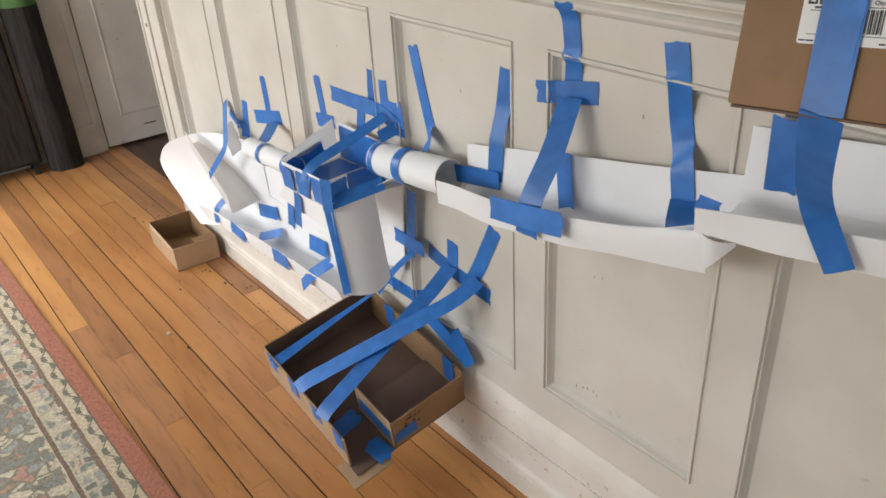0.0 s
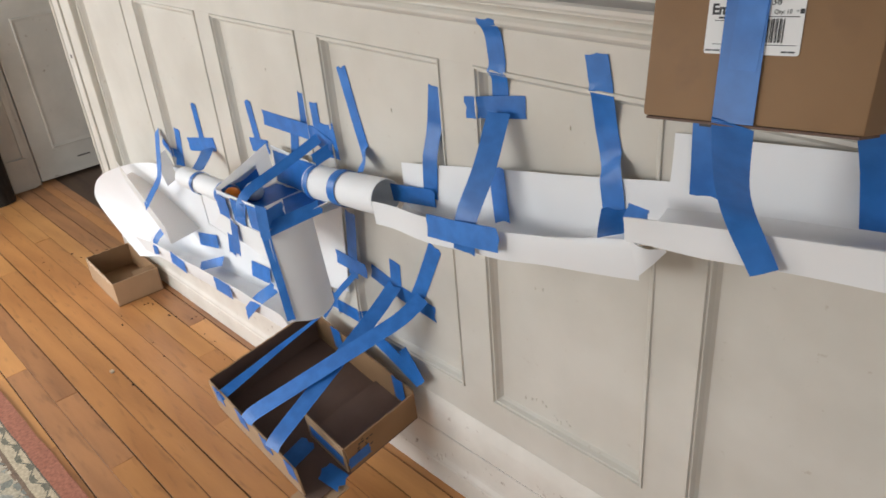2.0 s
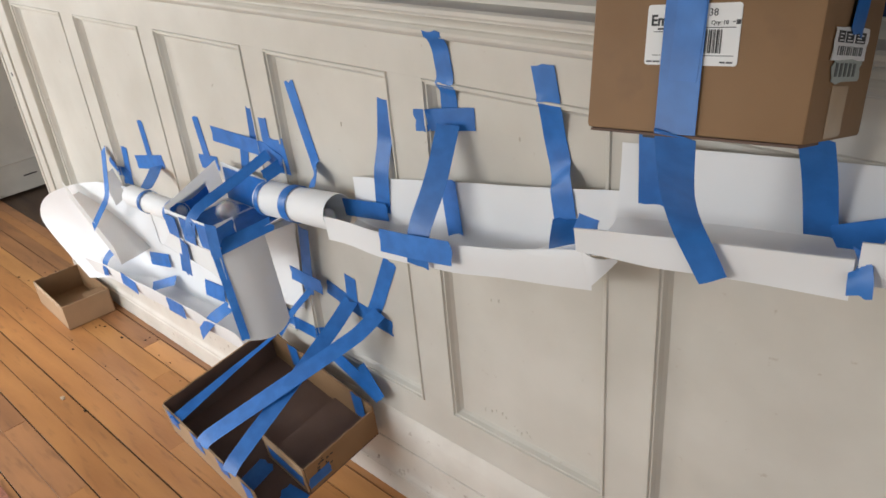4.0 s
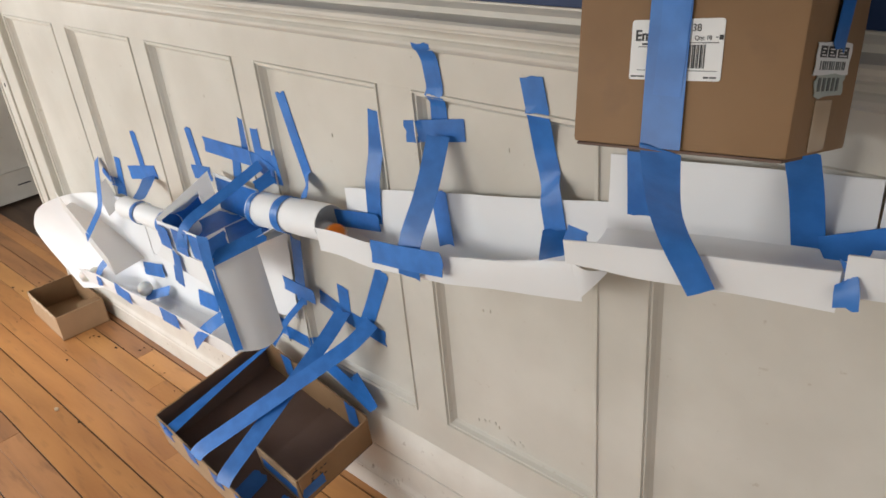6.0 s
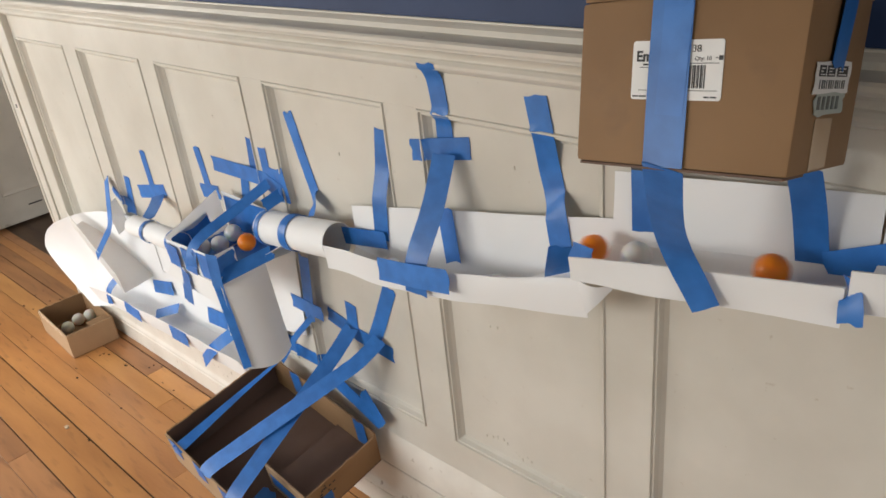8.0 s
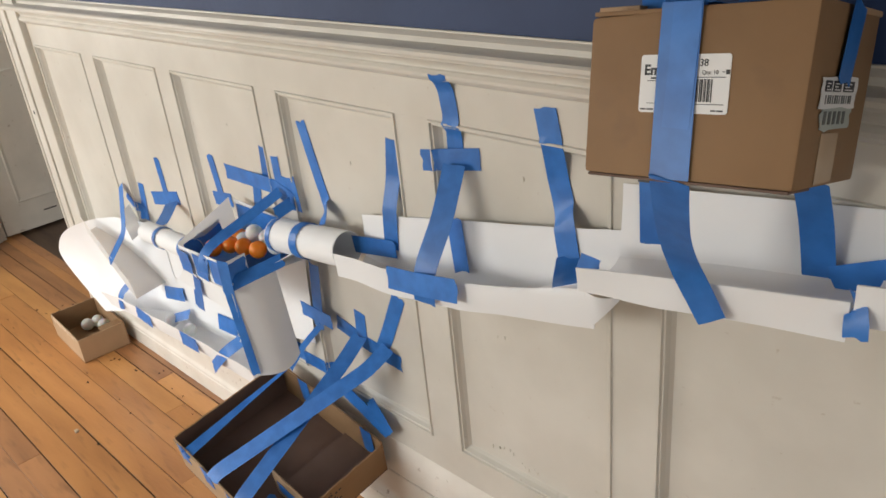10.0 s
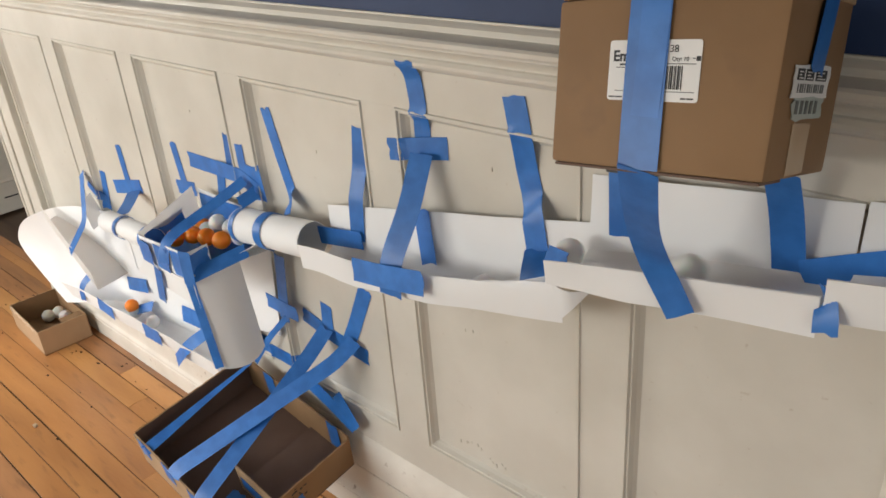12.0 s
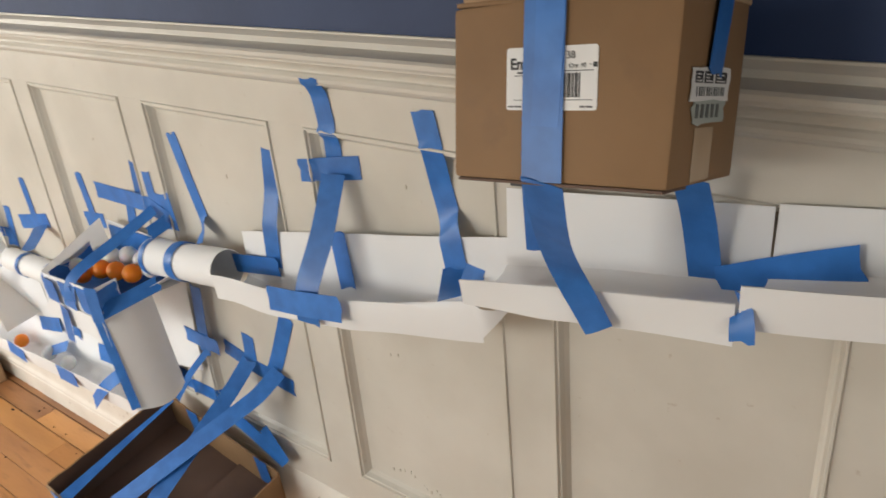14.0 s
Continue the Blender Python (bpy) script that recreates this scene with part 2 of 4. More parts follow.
def block(lo, hi, bevel=0.0):
    return box_into(bmesh.new(), lo, hi, bevel)


def sheet_into(bm, grid, thick):
    """A thin closed sheet over a grid of points."""
    ni, nj = len(grid), len(grid[0])
    g = [[Vector(p) for p in row] for row in grid]
    top, low = [], []
    for i in range(ni):
        a, b = [], []
        for j in range(nj):
            du = g[min(i + 1, ni - 1)][j] - g[max(i - 1, 0)][j]
            dv = g[i][min(j + 1, nj - 1)] - g[i][max(j - 1, 0)]
            nrm = du.cross(dv)
            nrm = nrm.normalized() if nrm.length > 1e-9 else Vector((0, -1, 0))
            a.append(bm.verts.new(g[i][j] + nrm * thick / 2))
            b.append(bm.verts.new(g[i][j] - nrm * thick / 2))
        top.append(a)
        low.append(b)
    for i in range(ni - 1):
        for j in range(nj - 1):
            bm.faces.new((top[i][j], top[i + 1][j], top[i + 1][j + 1], top[i][j + 1]))
            bm.faces.new((low[i][j], low[i][j + 1], low[i + 1][j + 1], low[i + 1][j]))
    for i in range(ni - 1):
        bm.faces.new((top[i][0], low[i][0], low[i + 1][0], top[i + 1][0]))
        bm.faces.new((top[i][-1], top[i + 1][-1], low[i + 1][-1], low[i][-1]))
    for j in range(nj - 1):
        bm.faces.new((top[0][j], top[0][j + 1], low[0][j + 1], low[0][j]))
        bm.faces.new((top[-1][j], low[-1][j], low[-1][j + 1], top[-1][j + 1]))
    return bm


def at(table, x):
    """Linear reading of a small table of (x, value)."""
    if x <= table[0][0]:
        (a, p), (b, q) = table[0], table[1]
    elif x >= table[-1][0]:
        (a, p), (b, q) = table[-2], table[-1]
    else:
        for (a, p), (b, q) in zip(table, table[1:]):
            if a <= x <= b:
                break
    return p + (q - p) * (x - a) / (b - a)


def wall_y(x, z):
    """The face of the panelled wall at x, z."""
    for a, b in PANELS:
        d = min(x - a, b - x, z - LOW, top_at(x) - z)
        if d > 0:
            return -0.003 + 0.0175 * min(1.0, max(0.0, d - 0.003) / 0.017)
    if z > 1.098 + SAG * x:
        return -0.015
    if z < 0.25:
        return -0.0100
    return 0.0


def strip(points, width=0.045, face=(0, -1, 0), label="blue painter's tape strip stuck to white panelling", parent=None, torn=0.0032, name="tape_strip", lift=0.0, cling=None):
    """A tape ribbon along a line of points, its broad side towards face, with torn ends."""
    pts = [Vector(p) for p in points]
    line = []
    for a, b in zip(pts, pts[1:]):
        k = max(2, int((b - a).length / (0.018 if cling is None else 0.007)))
        line += [a.lerp(b, i / k) for i in range(k)]
    line.append(pts[-1])
    for _ in range(2):
        line = [line[0]] + [(line[i - 1] + line[i] * 2 + line[i + 1]) / 4 for i in range(1, len(line) - 1)] + [line[-1]]
    f = Vector(face).normalized()
    grid, n = [], len(line)
    wide = width if isinstance(width, tuple) else (width, width)
    for i, p in enumerate(line):
        tan = (line[min(i + 1, n - 1)] - line[max(i - 1, 0)]).normalized()
        side = tan.cross(f).normalized()
        row = []
        for j in range(5):
            s = j / 4 - 0.5
            q = p + side * (wide[0] + (wide[1] - wide[0]) * i / (n - 1)) * s + f * (random.uniform(0, 0.0003) + lift)
            if cling is not None and not cling(q.x, q.z):
                q.y = min(wall_y(q.x, q.z) - 0.0012, q.y)
            if i in (0, n - 1):
                q += tan * random.uniform(-torn, torn)
            row.append(q)
        grid.append(row)
    ob = link(name, sheet_into(bmesh.new(), grid, 0.0006), TAPE, parent, smooth=True)
    if not parent:
        tagged(ob, label, "tape", "blue tape strips")
    return ob


def structure(ob, label):
    return tagged(ob, label, kind="structure")


# ---- floor ----
FLOOR = structure(link("floor", block((-3.3, -3.3, -0.06), (2.5, 0.30, -0.006)), GAP), "narrow honey-coloured strip floorboards with dark joints")
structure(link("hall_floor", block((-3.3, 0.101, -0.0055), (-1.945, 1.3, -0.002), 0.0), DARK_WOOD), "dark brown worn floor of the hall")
ROW, ROW0 = 0.0655, -0.0385

# ---- panelled wall ----
PANELS = [(-1.780, -1.420), (-1.335, -0.967), (-0.891, -0.526), (-0.446, -0.086), (-0.004, 0.352), (0.430, 0.785), (0.856, 1.210), (1.285, 1.640), (1.720, 2.075)]
LOW, END, SAG = 0.325, -1.800, -0.0105


def top_at(x):
    """The panels' upper edge, which drops a little along the old wall."""
    return 1.027 + SAG * x



wall = structure(link("wall_north", block((-1.944, 0.0165, 0.0), (2.5, 0.16, 2.6)), PAINT), "white painted wainscot wall with tall recessed panels")
edges = [END] + [v for p in PANELS for v in p] + [2.5]
for a, b in zip(edges[0::2], edges[1::2]):
    part("stile", block((a, 0.0, LOW), (b, 0.0164, max(top_at(a), top_at(b)))), PAINT, wall)
part("bottom_rail", block((END, 0.0003, 0.20), (2.5, 0.0164, LOW)), PAINT, wall)
RINGS = [(0.0, 0.0), (0.0012, -0.0034), (0.0042, -0.0034), (0.0056, 0.001), (0.009, 0.001), (0.013, 0.009), (0.018, 0.0145), (0.020, 0.0145)]
for a, b in PANELS:
    bm = bmesh.new()
    rings = []
    for d, y in RINGS:
        rings.append([bm.verts.new((x, y, z)) for x, z in ((a + d, LOW + d), (b - d, LOW + d), (b - d, top_at(b) - d), (a + d, top_at(a) - d))])
    for r, s in zip(rings, rings[1:]):
        for i in range(4):
            bm.faces.new((r[i], r[(i + 1) % 4], s[(i + 1) % 4], s[i]))
    bm.faces.new(rings[-1])
    part("panel", bm, PAINT, wall)


def run_x(name, profile, x0, x1, mat, parent=None, label="", sag=0.0):
    """A moulding with a profile in (y, z), run along x, dropping by sag a metre."""
    bm = bmesh.new()
    ends = [[bm.verts.new((x, y, z + sag * x)) for y, z in profile] for x in (x0, x1)]
    k = len(profile)
    for i in range(k):
        bm.faces.new((ends[0][i], ends[0][(i + 1) % k], ends[1][(i + 1) % k], ends[1][i]))
    bm.faces.new(ends[0])
    bm.faces.new(ends[1][::-1])
    return link(name, bm, mat, parent, label)


run_x("top_rail", [(0.0164, 1.027), (0.0003, 1.027), (0.0003, 1.118), (0.0164, 1.118)], END, 2.5, PAINT, wall, sag=SAG)
rail = run_x("chair_rail", [(0.016, 1.094), (-0.003, 1.094), (-0.006, 1.0965), (-0.012, 1.099), (-0.0155, 1.104), (-0.0155, 1.109), (-0.012, 1.114), (-0.0085, 1.116), (-0.0085, 1.119), (-0.011, 1.124), (-0.016, 1.129), (-0.024, 1.1325), (-0.028, 1.1335), (-0.028, 1.136), (-0.034, 1.1375), (-0.0365, 1.141), (-0.0365, 1.147), (-0.033, 1.1505), (-0.020, 1.1535), (-0.008, 1.1555), (-0.008, 1.164), (-0.004, 1.1675), (0.001, 1.171), (0.001, 1.174), (0.016, 1.174)], -1.93, 2.5, PAINT, sag=SAG)
structure(rail, "stepped white chair rail moulding along the wall")
structure(link("wall_upper", block((-1.93, 0.006, 1.125), (2.5, 0.0162, 2.6)), NAVY), "navy blue painted wall above the chair rail")
base = run_x("baseboard", [(0.016, 0.0), (-0.017, 0.0), (-0.017, 0.056), (-0.0145, 0.0575), (-0.0145, 0.060), (-0.0175, 0.062), (-0.0185, 0.066), (-0.0170, 0.071), (-0.0115, 0.080), (-0.0100, 0.088), (-0.0100, 0.1490), (-0.0085, 0.1505), (0.016, 0.1505)], -1.93, 2.5, BASE_PAINT)
structure(base, "scuffed white baseboard with a stepped face")
structure(run_x("base_cap", [(0.016, 0.1535), (-0.0085, 0.1535), (-0.0098, 0.1550), (-0.0095, 0.185), (-0.0080, 0.212), (-0.0045, 0.232), (-0.0004, 0.247), (0.016, 0.247)], -1.93, 2.5, BASE_PAINT), "white cap board above a dark open joint")

# dark strip standing in for the shade deep in the open joint
structure(link("base_joint", block((-1.92, -0.0070, 0.1507), (2.5, 0.0160, 0.1533)), GAP), "dark strip as the shade in the open baseboard joint")

# end casing of the wall
casing = structure(link("casing", block((-1.962, -0.020, 0.0), (-1.800, 0.0163, 2.3), 0.003), PAINT), "white moulded casing at the end of the wall")
part("casing_bead", block((-1.905, -0.027, 0.0), (-1.885, -0.0195, 2.3), 0.003), PAINT, casing)
part("casing_edge", block((-1.975, -0.024, 0.0), (-1.9625, 0.16, 2.3), 0.003), PAINT, casing)
part("nail_head", block((-1.932, -0.0225, 0.805), (-1.922, -0.0202, 0.817), 0.001), INK, casing)

# ---- hall door wall, at a right angle to the panelled wall ----
west = structure(link("wall_west", block((-3.32, -3.3, 0.0), (-3.20, -2.20, 2.6)), PLAIN), "plain pale plaster wall with a window opening")
part("wall_below_window", block((-3.32, -2.20, 0.0), (-3.20, -0.90, 0.30)), PLAIN, west)
part("wall_above_window", block((-3.32, -2.20, 2.15), (-3.20, -0.90, 2.6)), PLAIN, west)
part("wall_by_door", block((-3.32, -0.90, 0.0), (-3.20, 1.3, 2.6)), DOOR_PAINT, west)
door = structure(link("door_1", block((-3.195, 0.035, 0.012), (-3.155, 0.76, 2.05), 0.002), DOOR_PAINT), "closed white painted panel door with scuffs")
for z0, z1 in ((0.16, 0.80), (0.92, 1.90)):
    for y0, y1 in ((0.13, 0.36), (0.45, 0.68)):
        bm = bmesh.new()
        rings = [[bm.verts.new((x, y, z)) for y, z in ((y0 + d, z0 + d), (y1 - d, z0 + d), (y1 - d, z1 - d), (y0 + d, z1 - d))] for d, x in ((0, -3.1545), (0.006, -3.150), (0.012, -3.152), (0.02, -3.1542))]
        for r, s in zip(rings, rings[1:]):
            for i in range(4):
                bm.faces.new((r[i], r[(i + 1) % 4], s[(i + 1) % 4], s[i]))
        bm.faces.new(rings[-1])
        part("door_panel", bm, DOOR_PAINT, door)
part("door_mark", block((-3.1548, 0.235, 0.085), (-3.1535, 0.30, 0.091)), INK, door)
dc = structure(link("door_casing", block((-3.1995, -0.125, 0.0), (-3.150, 0.028, 2.15), 0.004), DOOR_PAINT), "white door casing with a rounded bead")
part("casing_bead", block((-3.1495, -0.02, 0.0), (-3.138, 0.006, 2.15), 0.005), DOOR_PAINT, dc)
part("casing_bead", block((-3.1495, -0.118, 0.0), (-3.142, -0.10, 2.15), 0.003), DOOR_PAINT, dc)
part("plinth_block", block((-3.1497, -0.130, 0.0), (-3.132, -0.004, 0.16), 0.004), DOOR_PAINT, dc)

# the rest of the room
south = structure(link("wall_south", block((-3.2, -3.32, 0.0), (-2.55, -3.20, 2.6)), PLAIN), "plain pale plaster wall with a window opening")
part("wall_below_window", block((-2.55, -3.32, 0.0), (-0.45, -3.20, 0.35)), PLAIN, south)
part("wall_above_window", block((-2.55, -3.32, 2.05), (-0.45, -3.20, 2.6)), PLAIN, south)
part("wall_beside_window", block((-0.45, -3.32, 0.0), (2.5, -3.20, 2.6)), PLAIN, south)
# unseen wall; its opening is made up for the east fill light
east = structure(link("wall_east", block((2.5, -3.32, 0.0), (2.62, -2.40, 2.6)), PLAIN), "plain pale plaster wall with a window opening")
part("wall_below_window", block((2.5, -2.40, 0.0), (2.62, -1.10, 0.35)), PLAIN, east)
part("wall_above_window", block((2.5, -2.40, 2.15), (2.62, -1.10, 2.6)), PLAIN, east)
part("wall_beside_window", block((2.5, -1.10, 0.0), (2.62, 0.16, 2.6)), PLAIN, east)
structure(link("wall_hall", block((-3.32, 1.3, 0.0), (-1.9, 1.42, 2.6)), PLAIN), "plain pale hall wall")
structure(link("wall_hall_side", block((-1.94, 0.1605, 0.0), (-1.82, 1.2995, 2.6)), PLAIN), "plain pale hall side wall")
structure(link("ceiling", block((-3.32, -3.32, 2.6005), (2.62, 1.42, 2.70)), CEIL), "plain white ceiling")
# the third window, in the east wall, is added to go with the fill
for nm, x0, y0, x1, y1, z0, z1 in (("window_1", -3.27, -2.20, -3.23, -0.90, 0.30, 2.15), ("window_2", -2.55, -3.27, -0.45, -3.23, 0.35, 2.05), ("window_3", 2.53, -2.40, 2.57, -1.10, 0.35, 2.15)):
    w = structure(link(nm, block((x0, y0, z0), (x1, y1, z0 + 0.05), 0.002), PAINT), "white painted sash window")
    part("window_frame", block((x0, y0, z1 - 0.05), (x1, y1, z1), 0.002), PAINT, w)
    if nm != "window_2":
        part("window_frame", block((x0, y0, z0 + 0.0505), (x1, y0 + 0.05, z1 - 0.0505), 0.002), PAINT, w)
        part("window_frame", block((x0, y1 - 0.05, z0 + 0.0505), (x1, y1, z1 - 0.0505), 0.002), PAINT, w)
    else:
        part("window_frame", block((x0, y0, z0 + 0.0505), (x0 + 0.05, y1, z1 - 0.0505), 0.002), PAINT, w)
        part("window_frame", block((x1 - 0.05, y0, z0 + 0.0505), (x1, y1, z1 - 0.0505), 0.002), PAINT, w)

# ---- rug ----
bm = bmesh.new()
nx, ny = 90, 40
grid = [[(0.0 + 3.6 * i / nx, -1.9 * j / ny + (0.004 * noise.noise((i * 0.35, 0, 3)) if j == 0 else 0), 0.0045 + 0.002 * noise.noise((i * 0.3, j * 0.4, 1))) for j in range(ny + 1)] for i in range(nx + 1)]
sheet_into(bm, grid, 0.007)
rug = tagged(link("rug", bm, RUG, smooth=True), "worn oriental wool rug with a brick-red edge and cream border", "rug")
rug.matrix_world = pose(-2.45, -0.690, 0.0, 0, 0, 1.7)

# ---- dark column stand and low cabinet by the door ----
stand = tagged(empty("covered_stand", pose(-3.085, -0.200, 0.0)), "black cloth-covered column stand with green cloth on top", "stand")
bm = bmesh.new()
grid = []
for i in range(49):
    a = 2 * math.pi * i / 48
    row = []
    for j in range(13):
        k = j / 12
        fold = 1 + 0.03 * math.sin(a * 9 + 2 * k) * (1 - k * 0.7) + 0.04 * noise.noise((math.cos(a), math.sin(a), k * 2))
        row.append((0.072 * math.cos(a) * fold, 0.078 * math.sin(a) * fold, 0.0 + 0.775 * k))
    grid.append(row)
sheet_into(bm, grid, 0.004)
part("cloth", bm, BLACK_CLOTH, stand, smooth=True)
bm = bmesh.new()
bmesh.ops.create_cone(bm, cap_ends=True, segments=32, radius1=0.066, radius2=0.066, depth=0.77)
for v in bm.verts:
    v.co.z += 0.385
part("body", bm, BLACK_CLOTH, stand, smooth=True)
bm = bmesh.new()
bmesh.ops.create_cone(bm, cap_ends=True, segments=32, radius1=0.080, radius2=0.072, depth=0.035)
for v in bm.verts:
    v.co.z += 0.7935
part("green_cover", bm, GREEN, stand)
cabinet = tagged(empty("low_cabinet", pose(-3.12, -0.62, 0.0)), "dark unlit low cabinet standing on short feet", "cabinet")
part("body", block((-0.075, -0.30, 0.055), (0.060, 0.315, 0.84), 0.004), BLACK_CLOTH, cabinet)
part("door", block((0.0605, -0.29, 0.07), (0.072, 0.005, 0.82), 0.003), BLACK_CLOTH, cabinet)
part("door", block((0.0605, 0.010, 0.07), (0.072, 0.305, 0.82), 0.003), BLACK_CLOTH, cabinet)
for fx in (-0.065, 0.030):
    for fy in (-0.28, 0.275):
        part("foot", block((fx, fy, 0.0), (fx + 0.025, fy + 0.025, 0.0548), 0.002), BLACK_CLOTH, cabinet)

# ---- paper run along the wall ----
LIP_B = [(-0.225, 0.766), (-0.135, 0.772), (-0.05, 0.776), (0.112, 0.799), (0.321, 0.848), (0.40, 0.866)]
BACK_B = [(-0.205, 0.812), (0.139, 0.875), (0.366, 0.916)]
LIP_A = [(0.37, 0.911), (0.515, 0.938), (0.70, 0.966)]
BACK_A = [(0.369, 0.987), (0.698, 1.020)]
LIP_R = [(0.705, 0.986), (0.80, 1.002), (1.9, 1.19)]
BACK_R = [(0.70, 1.023), (0.80, 1.034), (1.9, 1.22)]
LIP_L = [(-1.60, 0.262), (-1.39, 0.288), (-1.12, 0.305), (-0.86, 0.320), (-0.57, 0.326)]


def paper(name, grid, label, category="paper sheet", mat=PAPER):
    return tagged(link(name, sheet_into(bmesh.new(), grid, 0.0009), mat, smooth=True), label, category, "paper run sheets")


def trough(x0, x1, lip, back, depth, apron, reach, label, n=26, wave=0.003, seed=0):
    """A letter-paper gutter: back on the wall, rounded channel, front lip turned down outside."""
    grid = []
    for i in range(n + 1):
        u = i / n
        row = []
        for j in range(25):
            v = j / 24
            x = x0 + (x1 - x0) * u
            zl, zb, ap = at(lip, x), at(back, x), at(apron, x)
            z0 = zl - at(depth, x)
            if v < 0.32:
                k = v / 0.32
                y, z = -0.007 - 0.004 * k, zb + (z0 + 0.016 - zb) * k
            elif v < 0.58:
                a = math.pi * (v - 0.32) / 0.26
                y, z = -0.011 - (reach - 0.018) * (1 - math.cos(a)) / 2, z0 + 0.016 - 0.016 * math.sin(a)
            elif v < 0.68:
                k = (v - 0.58) / 0.10
                y, z = -reach + 0.007 - 0.004 * k, z0 + 0.016 + (zl - z0 - 0.016) * k
            else:
                k = (v - 0.68) / 0.32
                y, z = -reach + 0.0015 + 0.004 * k, zl - ap * k
            y += wave * noise.noise((x * 9, v * 3, seed))
            z += wave * noise.noise((x * 7, v * 2, seed + 5)) * (1 if v > 0.4 else 0.4)
            row.append((x, min(y, -0.0055), z))
        grid.append(row)
    thing = tagged(empty("paper_trough", pose(0, 0, 0)), label, "paper gutter", "paper run sheets")
    for nm, j0, j1 in (("back_sheet", 0, 8), ("channel", 8, 16), ("front_lip", 16, 24)):
        part(nm, sheet_into(bmesh.new(), [r[j0:j1 + 1] for r in grid], 0.0009), PAPER, thing, smooth=True)
    return thing


DEPTH_B = [(-0.21, 0.056), (-0.12, 0.070), (0.15, 0.070), (0.22, 0.056), (0.27, 0.038), (0.32, 0.022), (0.40, 0.020)]
DEPTH_A, DEPTH_R = [(0.3, 0.044), (0.8, 0.046)], [(0.7, 0.050), (1.9, 0.050)]
trough(-0.210, 0.378, LIP_B, BACK_B, DEPTH_B, [(-0.21, 0.056), (0.10, 0.056), (0.38, 0.062)], 0.092, "long white paper gutter taped to the wall panelling", 40, 0.004, 1)
trough(0.372, 0.699, LIP_A, BACK_A, DEPTH_A, [(0.37, 0.040), (0.49, 0.047), (0.70, 0.051)], 0.122, "white paper gutter under the cardboard box", 26, 0.003, 2)
trough(0.7025, 1.90, LIP_R, BACK_R, DEPTH_R, [(0.70, 0.050), (1.9, 0.055)], 0.122, "white paper gutter leading on along the wall", 50, 0.003, 3)

# curled end of the long gutter
P1, P2, P3 = Vector((0.366, -0.0945, 0.864)), Vector((0.416, -0.074, 0.858)), Vector((0.382, -0.0965, 0.812))
grid = [[P1.lerp(P3, v).lerp(P2, u) + Vector((0.0, -0.010, -0.004)) * math.sin(math.pi * u) * (1 - 0.5 * v) for v in (k / 8 for k in range(9))] for u in (k / 9 for k in range(9))]
paper("paper_curl", grid, "curled end of the white paper gutter")


def tube(a, b, r, label, name="paper_tube", thick=0.0009, n=40):
    a, b = Vector(a), Vector(b)
    ax = (b - a).normalized()
    s = ax.cross(Vector((0, 0, 1))).normalized()
    t = s.cross(ax)
    grid = []
    for i in range(n + 1):
        an = 2.15 * math.pi * i / n - 0.6 * math.pi
        rr = r * (1 - 0.03 * i / n)
        grid.append([a.lerp(b, k / 8) + (s * math.cos(an) + t * math.sin(an)) * rr * (1 + 0.02 * math.sin(k)) for k in range(9)])
    return paper(name, grid, label, "paper tube")


def tape_ring(a, b, at_, w, r, turns=0.62, start=-0.15, label="blue tape band round the paper tube"):
    a, b = Vector(a), Vector(b)
    ax = (b - a).normalized()
    s = ax.cross(Vector((0, 0, 1))).normalized()
    t = s.cross(ax)
    c = a.lerp(b, at_)
    grid = []
    for i in range(25):
        an = 2 * math.pi * (start + turns * i / 24)
        grid.append([c + ax * (w * (k / 4 - 0.5)) + (s * math.cos(an) + t * math.sin(an)) * (r + 0.0012 + random.uniform(0, 0.0006)) for k in range(5)])
    return tagged(link("tape_strip", sheet_into(bmesh.new(), grid, 0.0006), TAPE, smooth=True), label, "tape", "blue tape strips")


TUBE = ((-0.222, -0.046, 0.748), (-0.462, -0.048, 0.722))
tube(*TUBE, 0.037, "rolled white paper tube at the end of the gutter")
tape_ring(*TUBE, 0.56, 0.026, 0.037, 0.9, 0.0)
tape_ring(*TUBE, 0.95, 0.016, 0.037, 0.55, 0.25)

# ---- catch box of folded paper ----
catch = tagged(empty("paper_catch_box", pose(0, 0, 0)), "open folded paper box banded with blue tape on the wall", "paper box")


def wall_sheet(a, b, c, d, n=8, bulge=0.0, to=(0, 0, 0)):
    """A sheet between corners a-b (top) and d-c (bottom), bowed towards to."""
    a, b, c, d, to = Vector(a), Vector(b), Vector(c), Vector(d), Vector(to)
    return [[a.lerp(b, u).lerp(d.lerp(c, u), v) + to * bulge * math.sin(math.pi * u) for v in (k / 6 for k in range(7))] for u in (k / n for k in range(n + 1))]


def paper_part(name, grid, parent, label="", mat=PAPER):
    return part(name, sheet_into(bmesh.new(), grid, 0.0012), mat, parent, label, smooth=True)


FL, FR, BR, BL = (-0.672, -0.184), (-0.462, -0.190), (-0.435, -0.010), (-0.700, -0.010)
paper_part("front_wall", wall_sheet((*FL, 0.697), (*FR, 0.712), (FR[0], FR[1], 0.640), (FL[0], FL[1], 0.628)), catch)
paper_part("left_wall", wall_sheet((*FL, 0.702), (BL[0], -0.022, 0.752), (BL[0], BL[1], 0.630), (FL[0], FL[1], 0.628)), catch, mat=THIN_PAPER)
paper_part("right_wall", wall_sheet((*FR, 0.712), (-0.462, -0.138, 0.714), (-0.458, -0.138, 0.648), (FR[0], FR[1], 0.640)), catch)
